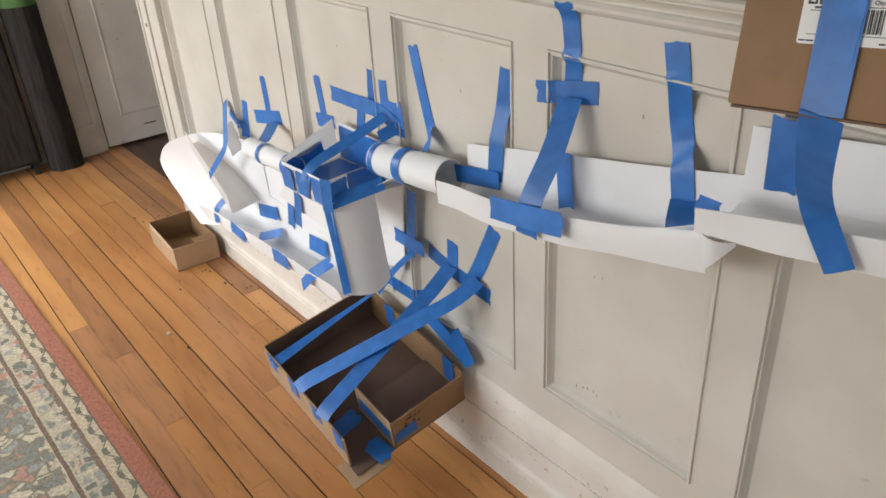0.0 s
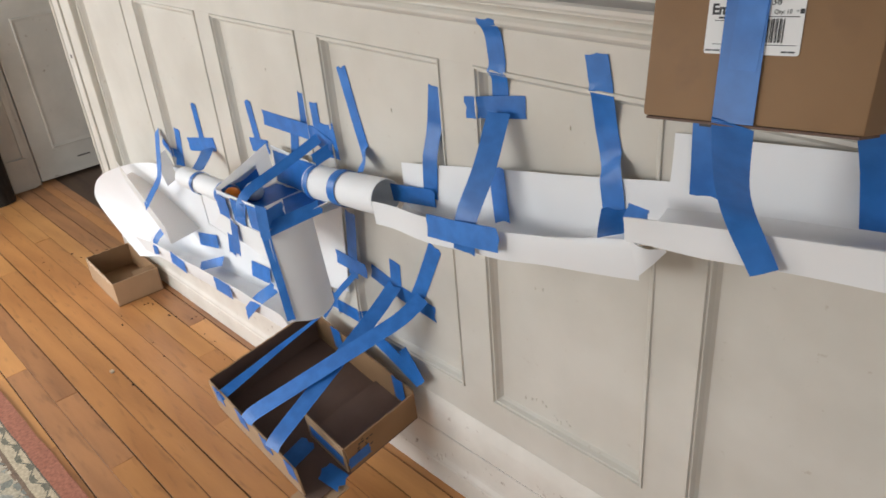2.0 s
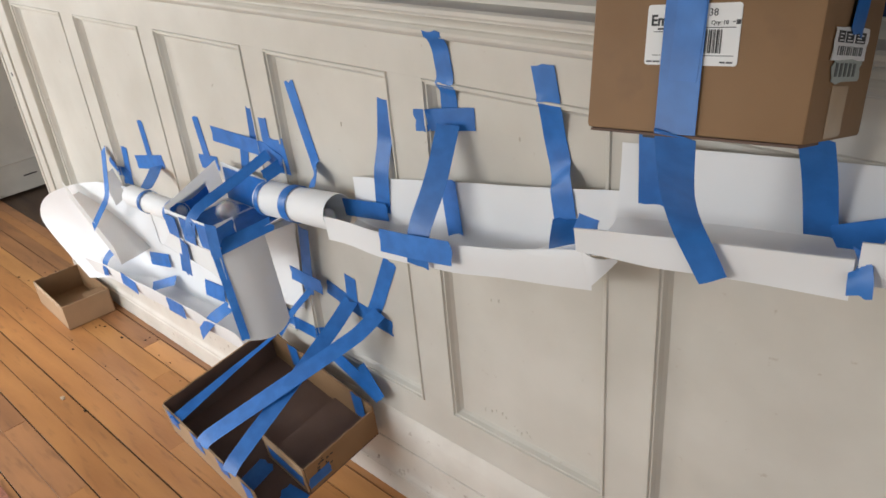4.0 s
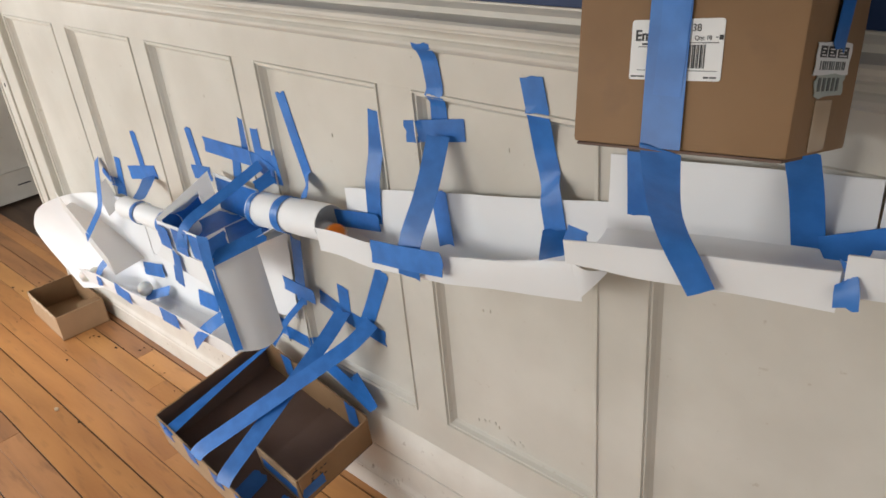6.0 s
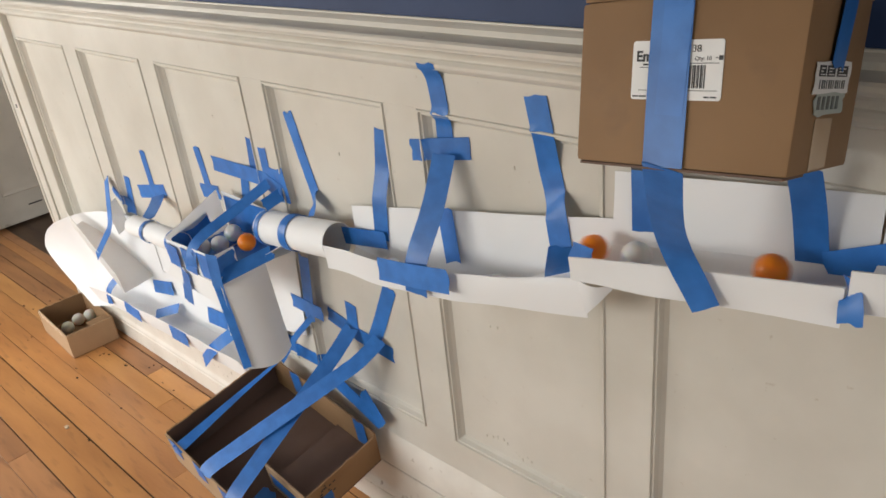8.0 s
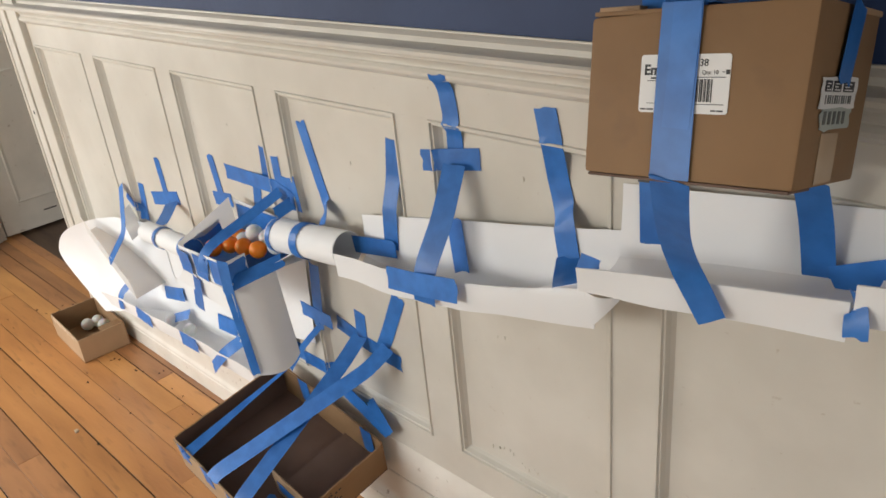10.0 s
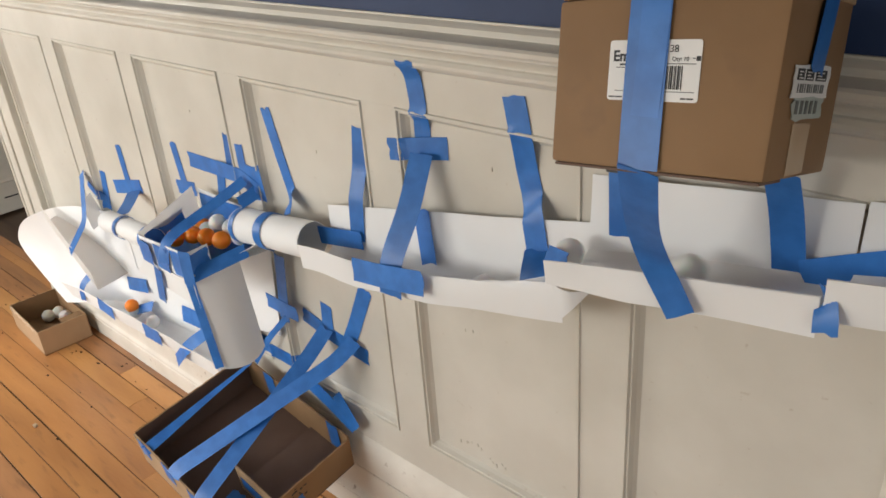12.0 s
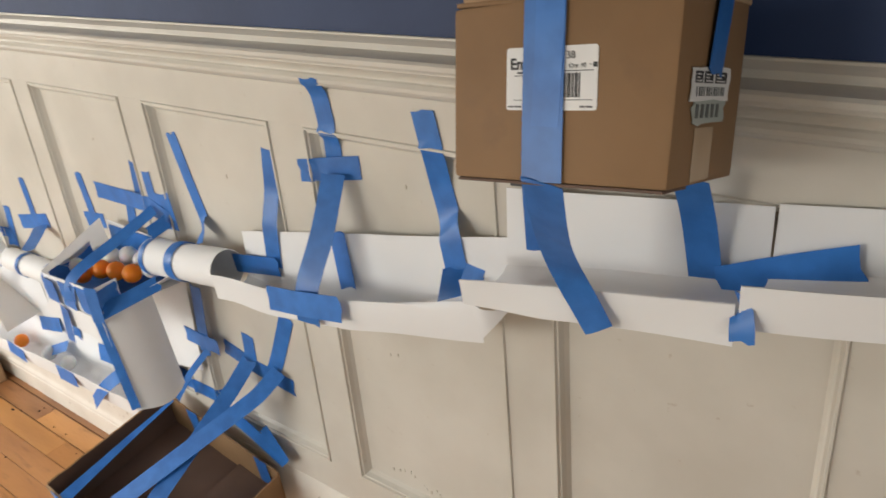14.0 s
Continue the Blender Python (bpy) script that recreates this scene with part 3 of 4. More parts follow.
paper_part("back_wall", wall_sheet((BL[0], BL[1], 0.745), (BR[0], BR[1], 0.735), (BR[0], BR[1], 0.636), (BL[0], BL[1], 0.628)), catch)
paper_part("bottom", wall_sheet((*FL, 0.650), (*FR, 0.655), (BR[0], BR[1], 0.655), (BL[0], BL[1], 0.650)), catch)
paper_part("front_flap", wall_sheet((-0.668, -0.1865, 0.640), (-0.470, -0.1925, 0.648), (-0.480, -0.188, 0.585), (-0.735, -0.178, 0.588)), catch)
paper_part("tongue", wall_sheet((-0.463, -0.188, 0.668), (-0.375, -0.062, 0.712), (-0.425, -0.014, 0.700), (-0.470, -0.020, 0.655), 8, 0.006, (0, 0, -1)), catch)
for a, b, w in (((-0.670, 0.665), (-0.612, 0.668), 0.050), ((-0.600, 0.669), (-0.540, 0.673), 0.055), ((-0.530, 0.674), (-0.467, 0.680), 0.056)):
    strip([(a[0], -0.1885, a[1]), (b[0], -0.1930, b[1])], w, parent=catch, name="tape_band", torn=0.003)
strip([(-0.460, -0.188, 0.688), (-0.4595, -0.140, 0.692)], 0.040, (1, -0.2, 0.1), parent=catch, name="tape_band", torn=0.003)
strip([(-0.455, -0.185, 0.662), (-0.425, -0.135, 0.680), (-0.395, -0.090, 0.697)], 0.030, (0.6, -0.5, 0.6), parent=catch, name="tape_band", torn=0.004)
strip([(-0.668, -0.170, 0.668), (-0.683, -0.110, 0.677), (-0.690, -0.060, 0.688)], 0.050, (1, 0.3, 0.2), parent=catch, name="tape_lining", torn=0.004)
strip([(-0.690, -0.0135, 0.695), (-0.600, -0.0135, 0.695), (-0.445, -0.0135, 0.700)], 0.082, parent=catch, name="tape_lining", torn=0.004)

strip([(-0.625, -0.172, 0.6535), (-0.640, -0.020, 0.6535)], 0.085, (0, 0, 1), parent=catch, name="tape_lining", torn=0.004)
strip([(-0.530, -0.176, 0.6560), (-0.525, -0.020, 0.6560)], 0.110, (0, 0, 1), parent=catch, name="tape_lining", torn=0.004)
strip([(-0.640, -0.1795, 0.672), (-0.480, -0.1830, 0.680)], 0.050, (0, 1, 0), parent=catch, name="tape_lining", torn=0.004)
strip([(-0.598, -0.194, 0.638), (-0.621, -0.191, 0.549)], 0.030, parent=catch, name="tape_band", torn=0.003)

# curved paper support under the catch box
grid = []
for i in range(17):
    u = i / 16
    row = []
    for j in range(13):
        v = j / 12
        bow = math.sin(math.pi * 0.62 * u)
        x = -0.463 + 0.020 * v + bow * (0.040 + 0.006 * v) - u * (0.012 + 0.005 * v)
        y = -0.189 + 0.008 * v + 0.100 * u
        z = 0.655 + 0.022 * u - v * (0.222 + 0.012 * math.sin(math.pi * u) + 0.005 * u)
        row.append((x, y, z))
    grid.append(row)
support = paper("paper_support", grid, "curved white paper chute standing below the catch box")
paper("paper_sheet", wall_sheet((-0.665, -0.0072, 0.640), (-0.440, -0.0072, 0.668), (-0.462, -0.0080, 0.420), (-0.680, -0.0080, 0.380)), "white paper sheet on the wall behind the chute")
strip([(-0.468, -0.191, 0.651), (-0.455, -0.187, 0.545), (-0.444, -0.183, 0.436)], 0.021, (0.55, -0.85, 0.1), "blue tape along the edge of the paper chute", torn=0.003)
strip([(-0.4585, -0.1935, 0.720), (-0.4600, -0.1940, 0.640)], 0.030, (0.3, -0.95, 0.1), "blue tape wrapped over the box corner", torn=0.004)

# short tube that lets balls out of the catch box
TUBE2 = ((-0.676, -0.150, 0.670), (-0.960, -0.130, 0.640))
tube(*TUBE2, 0.026, "narrow rolled white paper tube beside the catch box")
tape_ring(*TUBE2, 0.08, 0.016, 0.0265, 0.9, 0.0)
tape_ring(*TUBE2, 0.62, 0.018, 0.0265, 0.9, 0.0)

# ramp of folded paper
RA, RB = Vector((-1.578, -0.082, 0.471)), Vector((-1.245, -0.108, 0.338))
ramp = tagged(empty("paper_ramp", pose(0, 0, 0)), "slanting white paper ramp folded against the wall", "paper ramp", "paper run sheets")
grid = []
for i in range(13):
    p = RA.lerp(RB, i / 12)
    grid.append([(p.x, -0.008 + (p.y + 0.008) * k, p.z + 0.014 - 0.014 * k) for k in (0, 0.25, 0.5, 0.75, 1.0)])
paper_part("slope", grid, ramp, mat=THIN_PAPER)
grid = []
for i in range(13):
    p = RA.lerp(RB, i / 12)
    h = 0.058 + 0.010 * i / 12
    grid.append([(p.x + 0.010 * k, p.y - 0.001 - 0.010 * k, p.z + h * k) for k in (0, 0.25, 0.5, 0.75, 1.0)])
paper_part("upright_edge", grid, ramp, mat=THIN_PAPER)
paper("paper_guide", wall_sheet((-1.365, -0.007, 0.588), (-1.345, -0.050, 0.572), (-1.28, -0.060, 0.505), (-1.30, -0.008, 0.515)), "small upright white paper guide on the wall", mat=THIN_PAPER)


# scoop that turns the balls down at the far end
FAR = [(-1.46, -0.030, 0.530), (-1.578, -0.060, 0.506), (-1.760, -0.088, 0.438), (-1.868, -0.097, 0.362), (-1.868, -0.098, 0.288), (-1.60, -0.098, 0.170)]


def along(points, t):
    """A softly rounded way through points, t from 0 to 1."""
    s = t * (len(points) - 1)
    k = min(int(s), len(points) - 2)
    q = [Vector(points[max(0, min(len(points) - 1, k + d))]) for d in (-1, 0, 1, 2)]
    f = s - k
    return 0.5 * (2 * q[1] + (q[2] - q[0]) * f + (2 * q[0] - 5 * q[1] + 4 * q[2] - q[3]) * f ** 2 + (3 * q[1] - q[0] - 3 * q[2] + q[3]) * f ** 3)


grid = []
for i in range(21):
    u = i / 20
    row = []
    for j in range(21):
        v = j / 20
        near = Vector((-1.18 + 0.02 * v, -0.0085 - 0.002 * v, 0.555 - 0.315 * v))
        far = along(FAR, v)
        p = near.lerp(far, u)
        p.y = min(-0.0080, -0.0085 + (far.y + 0.0085) * u ** 2.2 - 0.0012 * v * (1 - u))
        row.append(p)
    grid.append(row)
paper("paper_scoop", grid, "large curved white paper scoop at the end of the run")

# lower gutter with its flared far end
grid = []
for i in range(49):
    u = i / 48
    row = []
    for j in range(21):
        v = j / 20
        left = -1.50 - 0.07 * v
        x = left + (-0.622 - 0.05 * max(0, v - 0.5) - left) * u
        zl = at(LIP_L, max(x, -1.60)) - 0.004
        z0 = zl - 0.072
        back = 0.39 - 0.05 * max(0, u - 0.4)
        if v < 0.45:
            k = v / 0.45
            y, z = -0.008 - 0.004 * k, back + (z0 + 0.02 - back) * k
        elif v < 0.72:
            a = math.pi * (v - 0.45) / 0.27
            y, z = -0.012 - 0.078 * (1 - math.cos(a)) / 2, z0 + 0.02 - 0.02 * math.sin(a)
        else:
            k = (v - 0.72) / 0.28
            y, z = -0.090 - 0.012 * k, z0 + 0.02 + (zl - z0 - 0.02) * k
        y += 0.004 * noise.noise((x * 8, v * 3, 7))
        z += 0.005 * noise.noise((x * 6, v * 2, 11))
        row.append((x, min(y, -0.0072), z))
    grid.append(row)
lower = tagged(empty("paper_trough", pose(0, 0, 0)), "lower white paper gutter patched with blue tape squares", "paper gutter", "paper run sheets")
for nm, j0, j1 in (("back_sheet", 0, 9), ("channel", 9, 14), ("front_lip", 14, 20)):
    paper_part(nm, [r[j0:j1 + 1] for r in grid], lower)
paper("paper_sheet", wall_sheet((-1.23, -0.0066, 0.535), (-0.58, -0.0066, 0.60), (-0.57, -0.0070, 0.33), (-1.23, -0.0070, 0.335)), "white paper sheet on the wall under the catch box")

# ---- tape strips on the wall ----
ON_WALL = [
    ([(0.043, 1.108), (0.045, 1.083), (0.052, 1.034), (0.042, 1.004), (0.041, 0.960)], 0.036),
    ([(-0.026, 0.953), (0.094, 0.969)], 0.038),
    ([(0.046, -0.0105, 0.862), (0.053, -0.013, 0.812), (0.066, -0.022, 0.770)], 0.036),
    ([(0.240, 1.075), (0.250, 1.025), (0.249, 0.967), (0.259, 0.925), (0.275, -0.0105, 0.902), (0.286, -0.0135, 0.845)], 0.040),
    ([(-0.396, 0.969), (-0.369, 0.865), (-0.350, 0.800), (-0.330, -0.010, 0.790), (-0.318, -0.030, 0.772)], 0.031),
    ([(-0.114, 0.973), (-0.126, 0.897), (-0.121, -0.0105, 0.842), (-0.124, -0.014, 0.762)], 0.039),
    ([(-0.232, -0.020, 0.748), (-0.108, -0.018, 0.766)], 0.036),
    ([(-1.132, 0.768), (-1.126, 0.665)], 0.030),
    ([(-1.222, 0.630), (-1.050, 0.664)], 0.040),
    ([(-0.816, 0.829), (-0.800, 0.722)], 0.029),
    ([(-0.840, 0.711), (-0.752, 0.720)], 0.036),
    ([(-1.286, 0.664), (-1.310, 0.540)], 0.034),
    ([(-1.378, 0.612), (-1.300, 0.570)], 0.026),
    ([(-0.558, 0.888), (-0.568, 0.795)], 0.036),
    ([(-0.497, 0.881), (-0.496, 0.800)], 0.028),
    ([(-0.750, 0.799), (-0.637, 0.799), (-0.520, 0.808), (-0.445, 0.787)], 0.038),
    ([(-0.460, 0.842), (-0.450, 0.764)], 0.050),
    ([(-0.616, 0.797), (-0.641, 0.690)], 0.032),
    ([(-0.408, -0.0090, 0.648), (-0.431, -0.0090, 0.476)], 0.035),
    ([(-0.487, -0.0105, 0.512), (-0.375, -0.0105, 0.508)], 0.036),
    ([(-0.388, 0.497), (-0.289, 0.474), (-0.176, 0.462)], 0.038),
    ([(-0.298, 0.552), (-0.303, 0.470)], 0.036),
    ([(-0.157, 0.633), (-0.208, 0.528), (-0.238, 0.474)], 0.037),
    ([(-0.400, -0.020, 0.352), (-0.300, -0.020, 0.315), (-0.215, -0.022, 0.282)], 0.044),
    ([(-0.262, -0.0225, 0.352), (-0.205, -0.0245, 0.285)], 0.038),
    ([(-0.600, 0.352), (-0.415, 0.352)], 0.036),
    ([(0.421, -0.013, 1.010), (0.424, -0.013, 0.912)], 0.042),
    ([(0.628, -0.060, 1.056), (0.630, -0.030, 1.000), (0.636, -0.016, 0.925)], 0.038),
    ([(0.655, -0.022, 0.922), (0.720, -0.020, 0.950), (0.787, -0.016, 0.974)], 0.050),
]


def on_paper(x, z):
    """Whether paper covers the wall at x, z."""
    if -0.21 < x < 0.375:
        return z < at(BACK_B, x) + 0.030
    if x >= 0.375:
        return z < at(BACK_A, x) + 0.025
    return z < 0.20


for pts, w in ON_WALL:
    whole = [p if len(p) == 3 else (p[0], wall_y(*p) - 0.0012, p[1]) for p in pts]
    strip(whole, w, cling=None if all(len(p) == 3 for p in pts) else on_paper)
OVER = "blue tape strap pulled from the wall over a paper edge"
strip([(0.052, -0.004, 0.958), (0.059, -0.050, 0.879), (0.050, -0.099, 0.795), (0.047, -0.099, 0.738)], 0.044, (0.15, -0.9, 0.35), OVER)
strip([(-0.039, -0.103, 0.766), (0.045, -0.104, 0.776), (0.132, -0.104, 0.790)], 0.042, (0, -1, 0.1), "blue tape strip across the gutter's front lip")
strip([(0.2925, -0.0215, 0.860), (0.313, -0.060, 0.846), (0.335, -0.0905, 0.858)], 0.040, (0.25, -0.55, 0.8), OVER)
strip([(0.345, -0.075, 0.893), (0.392, -0.098, 0.903)], 0.022, (0, -0.8, 0.6), "blue tape folded over the gutter's front lip")
strip([(-1.385, -0.0085, 0.645), (-1.255, -0.085, 0.548), (-1.365, -0.1135, 0.432)], 0.028, (0, -0.9, 0.4), OVER)
strip([(-0.485, -0.012, 0.805), (-0.520, -0.080, 0.762), (-0.545, -0.175, 0.722), (-0.547, -0.1955, 0.700), (-0.548, -0.1975, 0.668)], 0.030, (0.2, -0.6, 0.75), OVER)
strip([(-1.085, 0.006, 0.648), (-1.030, -0.040, 0.640), (-0.985, -0.085, 0.634)], 0.040, (0.3, -0.5, 0.8), OVER)
strip([(-0.440, -0.012, 0.790), (-0.458, -0.050, 0.772)], 0.030, (0.5, -0.5, 0.7), OVER)
strip([(-0.422, -0.009, 0.486), (-0.480, -0.030, 0.420), (-0.527, -0.052, 0.345)], 0.015, (0.3, -0.9, 0.2), OVER)
for pts, w, f in (
    ([(-1.300, -0.1015, 0.272), (-1.200, -0.1025, 0.268)], 0.042, (0, -1, 0)),
    ([(-1.251, -0.016, 0.318), (-1.118, -0.017, 0.348)], 0.040, (0, -1, 0.2)),
    ([(-1.200, -0.055, 0.252), (-1.085, -0.030, 0.300)], 0.030, (0, -0.75, 0.65)),
    ([(-1.006, -0.1030, 0.286), (-0.913, -0.1030, 0.290)], 0.044, (0, -1, 0)),
    ([(-1.020, -0.012, 0.436), (-1.040, -0.014, 0.335)], 0.036, (0, -1, 0)),
    ([(-0.930, -0.018, 0.325), (-0.826, -0.018, 0.334)], 0.046, (0, -1, 0.2)),
    ([(-0.735, -0.060, 0.352), (-0.765, -0.1020, 0.322), (-0.838, -0.1060, 0.252)], 0.036, (0, -0.9, 0.4)),
    ([(-1.400, -0.040, 0.335), (-1.415, -0.103, 0.292), (-1.410, -0.1035, 0.245)], 0.034, (0, -0.9, 0.4)),
):
    strip(pts, w, f, "blue tape patch on the lower paper gutter", torn=0.004)

# ---- hanging cardboard tray ----
tray = tagged(empty("cardboard_tray", pose(-0.413, -0.187, 0.272, 9.3, 9.6, 0)), "open brown cardboard tray slung from the wall with blue tape", "cardboard box")
X0, X1, Y0, Y1, D = -0.192, 0.190, -0.158, 0.152, 0.105
# bottom and inner faces carry the tray's inside shade as colour
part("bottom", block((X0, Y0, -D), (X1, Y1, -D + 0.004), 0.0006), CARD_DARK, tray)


def ragged(lo, hi, axis, top_jitter, seed):
    """A cardboard side with an uneven top edge."""
    bm = bmesh.new()
    n = 22
    rows = []
    for i in range(n + 1):
        u = i / n
        dz = top_jitter * noise.noise((u * 9, seed, 0)) + top_jitter * 0.6 * noise.noise((u * 30, seed, 4))
        if axis == "x":
            x = lo[0] + (hi[0] - lo[0]) * u
            rows.append([(x, lo[1], lo[2]), (x, hi[1], lo[2]), (x, hi[1], hi[2] + dz), (x, lo[1], hi[2] + dz)])
        else:
            y = lo[1] + (hi[1] - lo[1]) * u
            rows.append([(lo[0], y, lo[2]), (hi[0], y, lo[2]), (hi[0], y, hi[2] + dz), (lo[0], y, hi[2] + dz)])
    vs = [[bm.verts.new(p) for p in r] for r in rows]
    for a, b in zip(vs, vs[1:]):
        for k in range(4):
            bm.faces.new((a[k], a[(k + 1) % 4], b[(k + 1) % 4], b[k]))
    bm.faces.new(vs[0])
    bm.faces.new(vs[-1][::-1])
    return bm


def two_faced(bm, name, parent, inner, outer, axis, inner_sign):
    """A cardboard side, paler outside; the darker inner colour paints in the shade."""
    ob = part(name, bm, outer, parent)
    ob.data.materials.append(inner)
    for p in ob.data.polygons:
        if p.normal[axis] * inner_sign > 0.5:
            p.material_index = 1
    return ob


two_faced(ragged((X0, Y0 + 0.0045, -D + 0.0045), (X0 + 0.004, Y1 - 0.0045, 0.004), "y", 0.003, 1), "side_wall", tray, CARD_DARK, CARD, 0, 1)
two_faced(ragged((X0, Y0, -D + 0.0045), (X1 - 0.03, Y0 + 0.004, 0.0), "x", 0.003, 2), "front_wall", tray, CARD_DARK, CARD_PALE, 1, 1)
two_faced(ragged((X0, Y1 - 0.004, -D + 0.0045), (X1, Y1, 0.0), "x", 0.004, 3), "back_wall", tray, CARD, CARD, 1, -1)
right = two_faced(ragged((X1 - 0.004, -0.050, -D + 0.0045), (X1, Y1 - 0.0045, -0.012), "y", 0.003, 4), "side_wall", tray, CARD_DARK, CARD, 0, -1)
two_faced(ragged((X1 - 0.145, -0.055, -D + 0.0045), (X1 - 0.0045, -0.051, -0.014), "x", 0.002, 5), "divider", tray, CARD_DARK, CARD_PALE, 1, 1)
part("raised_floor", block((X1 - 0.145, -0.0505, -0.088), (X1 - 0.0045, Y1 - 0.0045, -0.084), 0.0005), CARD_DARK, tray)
part("loose_flap", block((X1 - 0.055, Y0 - 0.022, -D - 0.006), (X1 + 0.022, -0.075, -D - 0.001), 0.0008), CARD_PALE, tray)
for k in range(14):
    a = random.uniform(-0.025, 0.020)
    h = random.uniform(-0.060, -0.022)
    part("ink_mark", block((X1 + 0.0003, a, h), (X1 + 0.0009, a + random.uniform(0.003, 0.009), h + random.uniform(0.002, 0.006))), INK, tray)
strip([(X1 + 0.0006, -0.049, -0.070), (X1 + 0.0010, 0.010, -0.068)], 0.034, (1, 0, 0), parent=tray, name="tape_patch", torn=0.004)
strip([(X1 - 0.130, -0.0560, -0.060), (X1 - 0.010, -0.0560, -0.062)], 0.036, parent=tray, name="tape_patch", torn=0.004)
strip([(X1 - 0.135, -0.070, -0.0995), (X1 - 0.125, Y0 + 0.02, -0.0995)], 0.045, (0, 0, 1), parent=tray, name="tape_patch", torn=0.006)
strip([(X1 - 0.050, -0.090, -0.0992), (X1 + 0.010, -0.080, -0.0992)], 0.045, (0, 0, 1), parent=tray, name="tape_patch", torn=0.006)
for x in (X0 + 0.035, X0 + 0.135, X0 + 0.235, X1 - 0.055):
    strip([(x, Y0 - 0.0008, 0.001), (x + 0.004, Y0 - 0.0012, -0.048)], 0.036, parent=tray, name="tape_end", torn=0.004)
strip([(X0 + 0.10, Y1 - 0.006, 0.002), (X0 + 0.104, Y1 - 0.0065, -0.070)], 0.038, parent=tray, name="tape_end", torn=0.005)
strip([(X1 - 0.05, Y1 - 0.006, 0.002), (X1 - 0.046, Y1 - 0.0065, -0.070)], 0.038, parent=tray, name="tape_end", torn=0.005)
SLING = "blue tape strap holding up the cardboard tray"
strip([(-0.300, 0.006, 0.492), (-0.305, -0.040, 0.452), (-0.335, -0.340, 0.250), (-0.335, -0.3475, 0.238)], 0.038, (0.25, -0.45, 0.85), SLING)
strip([(-0.205, 0.006, 0.496), (-0.222, -0.040, 0.460), (-0.430, -0.340, 0.268), (-0.432, -0.3475, 0.256)], 0.038, (0.25, -0.45, 0.85), SLING, lift=0.003)
strip([(-0.548, -0.050, 0.335), (-0.560, -0.170, 0.299), (-0.548, -0.346, 0.266)], (0.008, 0.032), (0.2, -0.2, 0.95), SLING)

# ---- small box on the floor ----
fbox = tagged(empty("floor_box", pose(-1.776, -0.117, 0.0, 0, 0, -3.0)), "small open cardboard box with a torn edge on the floorboards", "cardboard box")
A, B, H = 0.146, 0.081, 0.092
part("bottom", block((-A, -B, 0.0005), (A, B, 0.004)), CARD, fbox)
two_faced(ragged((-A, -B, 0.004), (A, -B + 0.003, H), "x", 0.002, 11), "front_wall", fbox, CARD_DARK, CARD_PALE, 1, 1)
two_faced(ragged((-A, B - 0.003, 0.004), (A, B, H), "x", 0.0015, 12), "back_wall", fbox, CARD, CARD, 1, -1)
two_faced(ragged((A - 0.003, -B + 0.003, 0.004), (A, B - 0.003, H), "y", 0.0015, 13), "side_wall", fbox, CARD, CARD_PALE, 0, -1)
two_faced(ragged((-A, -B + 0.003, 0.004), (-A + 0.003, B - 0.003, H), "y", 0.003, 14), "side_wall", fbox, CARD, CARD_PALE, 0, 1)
bm = bmesh.new()
for k in range(16):
    x = -A * 0.95 + k * 0.0165
    box_into(bm, (x, -B - 0.0012, H - 0.014 + 0.004 * math.sin(k * 2.3)), (x + 0.015, -B + 0.001, H + 0.004 * math.sin(k * 1.7)), 0.0008)
part("torn_edge", bm, CARD_EDGE, fbox, "ragged pale torn paper edge")
part("inner_flap", block((A - 0.060, B - 0.075, H - 0.012), (A - 0.004, B - 0.004, H - 0.009), 0.0006), CARD, fbox)

# ---- cardboard box taped to the wall ----
BW, BD, BH = 0.217, 0.158, 0.156
carton = tagged(empty("cardboard_box", pose(0.5615, -0.1385, 1.0760, -14.0, -5.0, 0)), "brown shipping carton strapped to the wall with blue tape", "cardboard box")
bm = block((-BW / 2, -BD / 2, 0), (BW / 2, BD / 2, BH), 0.0055)
for v in bm.verts:
    if v.co.x > 0:
        v.co += Vector((0.0045, 0, 0.007)) if v.co.z > BH / 2 else Vector((-0.0025, 0, 0))
part("body", bm, CARD, carton, smooth=True)
part("bottom_seam", block((-BW / 2 + 0.006, -BD / 2 - 0.0006, -0.0022), (BW / 2 - 0.006, -BD / 2 + 0.05, 0.0005), 0.0006), CARD_DARK, carton)
flap = part("top_flap", block((-BW / 2 + 0.002, -BD / 2 + 0.002, BH + 0.0005), (BW / 2 - 0.003, -0.004, BH + 0.005), 0.0012), CARD, carton)
part("top_flap", block((-BW / 2 + 0.002, 0.002, BH + 0.0005), (BW / 2 + 0.006, BD / 2 - 0.002, BH + 0.006), 0.0012), CARD_PALE, carton)
LX0, LX1, LZ0, LZ1, FY = -0.048, 0.042, 0.064, 0.118, -BD / 2
bm = block((LX0, FY - 0.0008, LZ0), (LX1, FY - 0.0002, LZ1))
bmesh.ops.bevel(bm, geom=[e for e in bm.edges if abs(e.verts[0].co.y - e.verts[1].co.y) > 0.0003], offset=0.003, segments=4, affect="EDGES", profile=0.5)
lab = part("shipping_label", bm, LABEL, carton, "white printed shipping label")


def ink(x0, z0, x1, z1, name="print_bar"):
    return part(name, block((x0, FY - 0.0012, z0), (x1, FY - 0.0009, z1)), INK, lab)


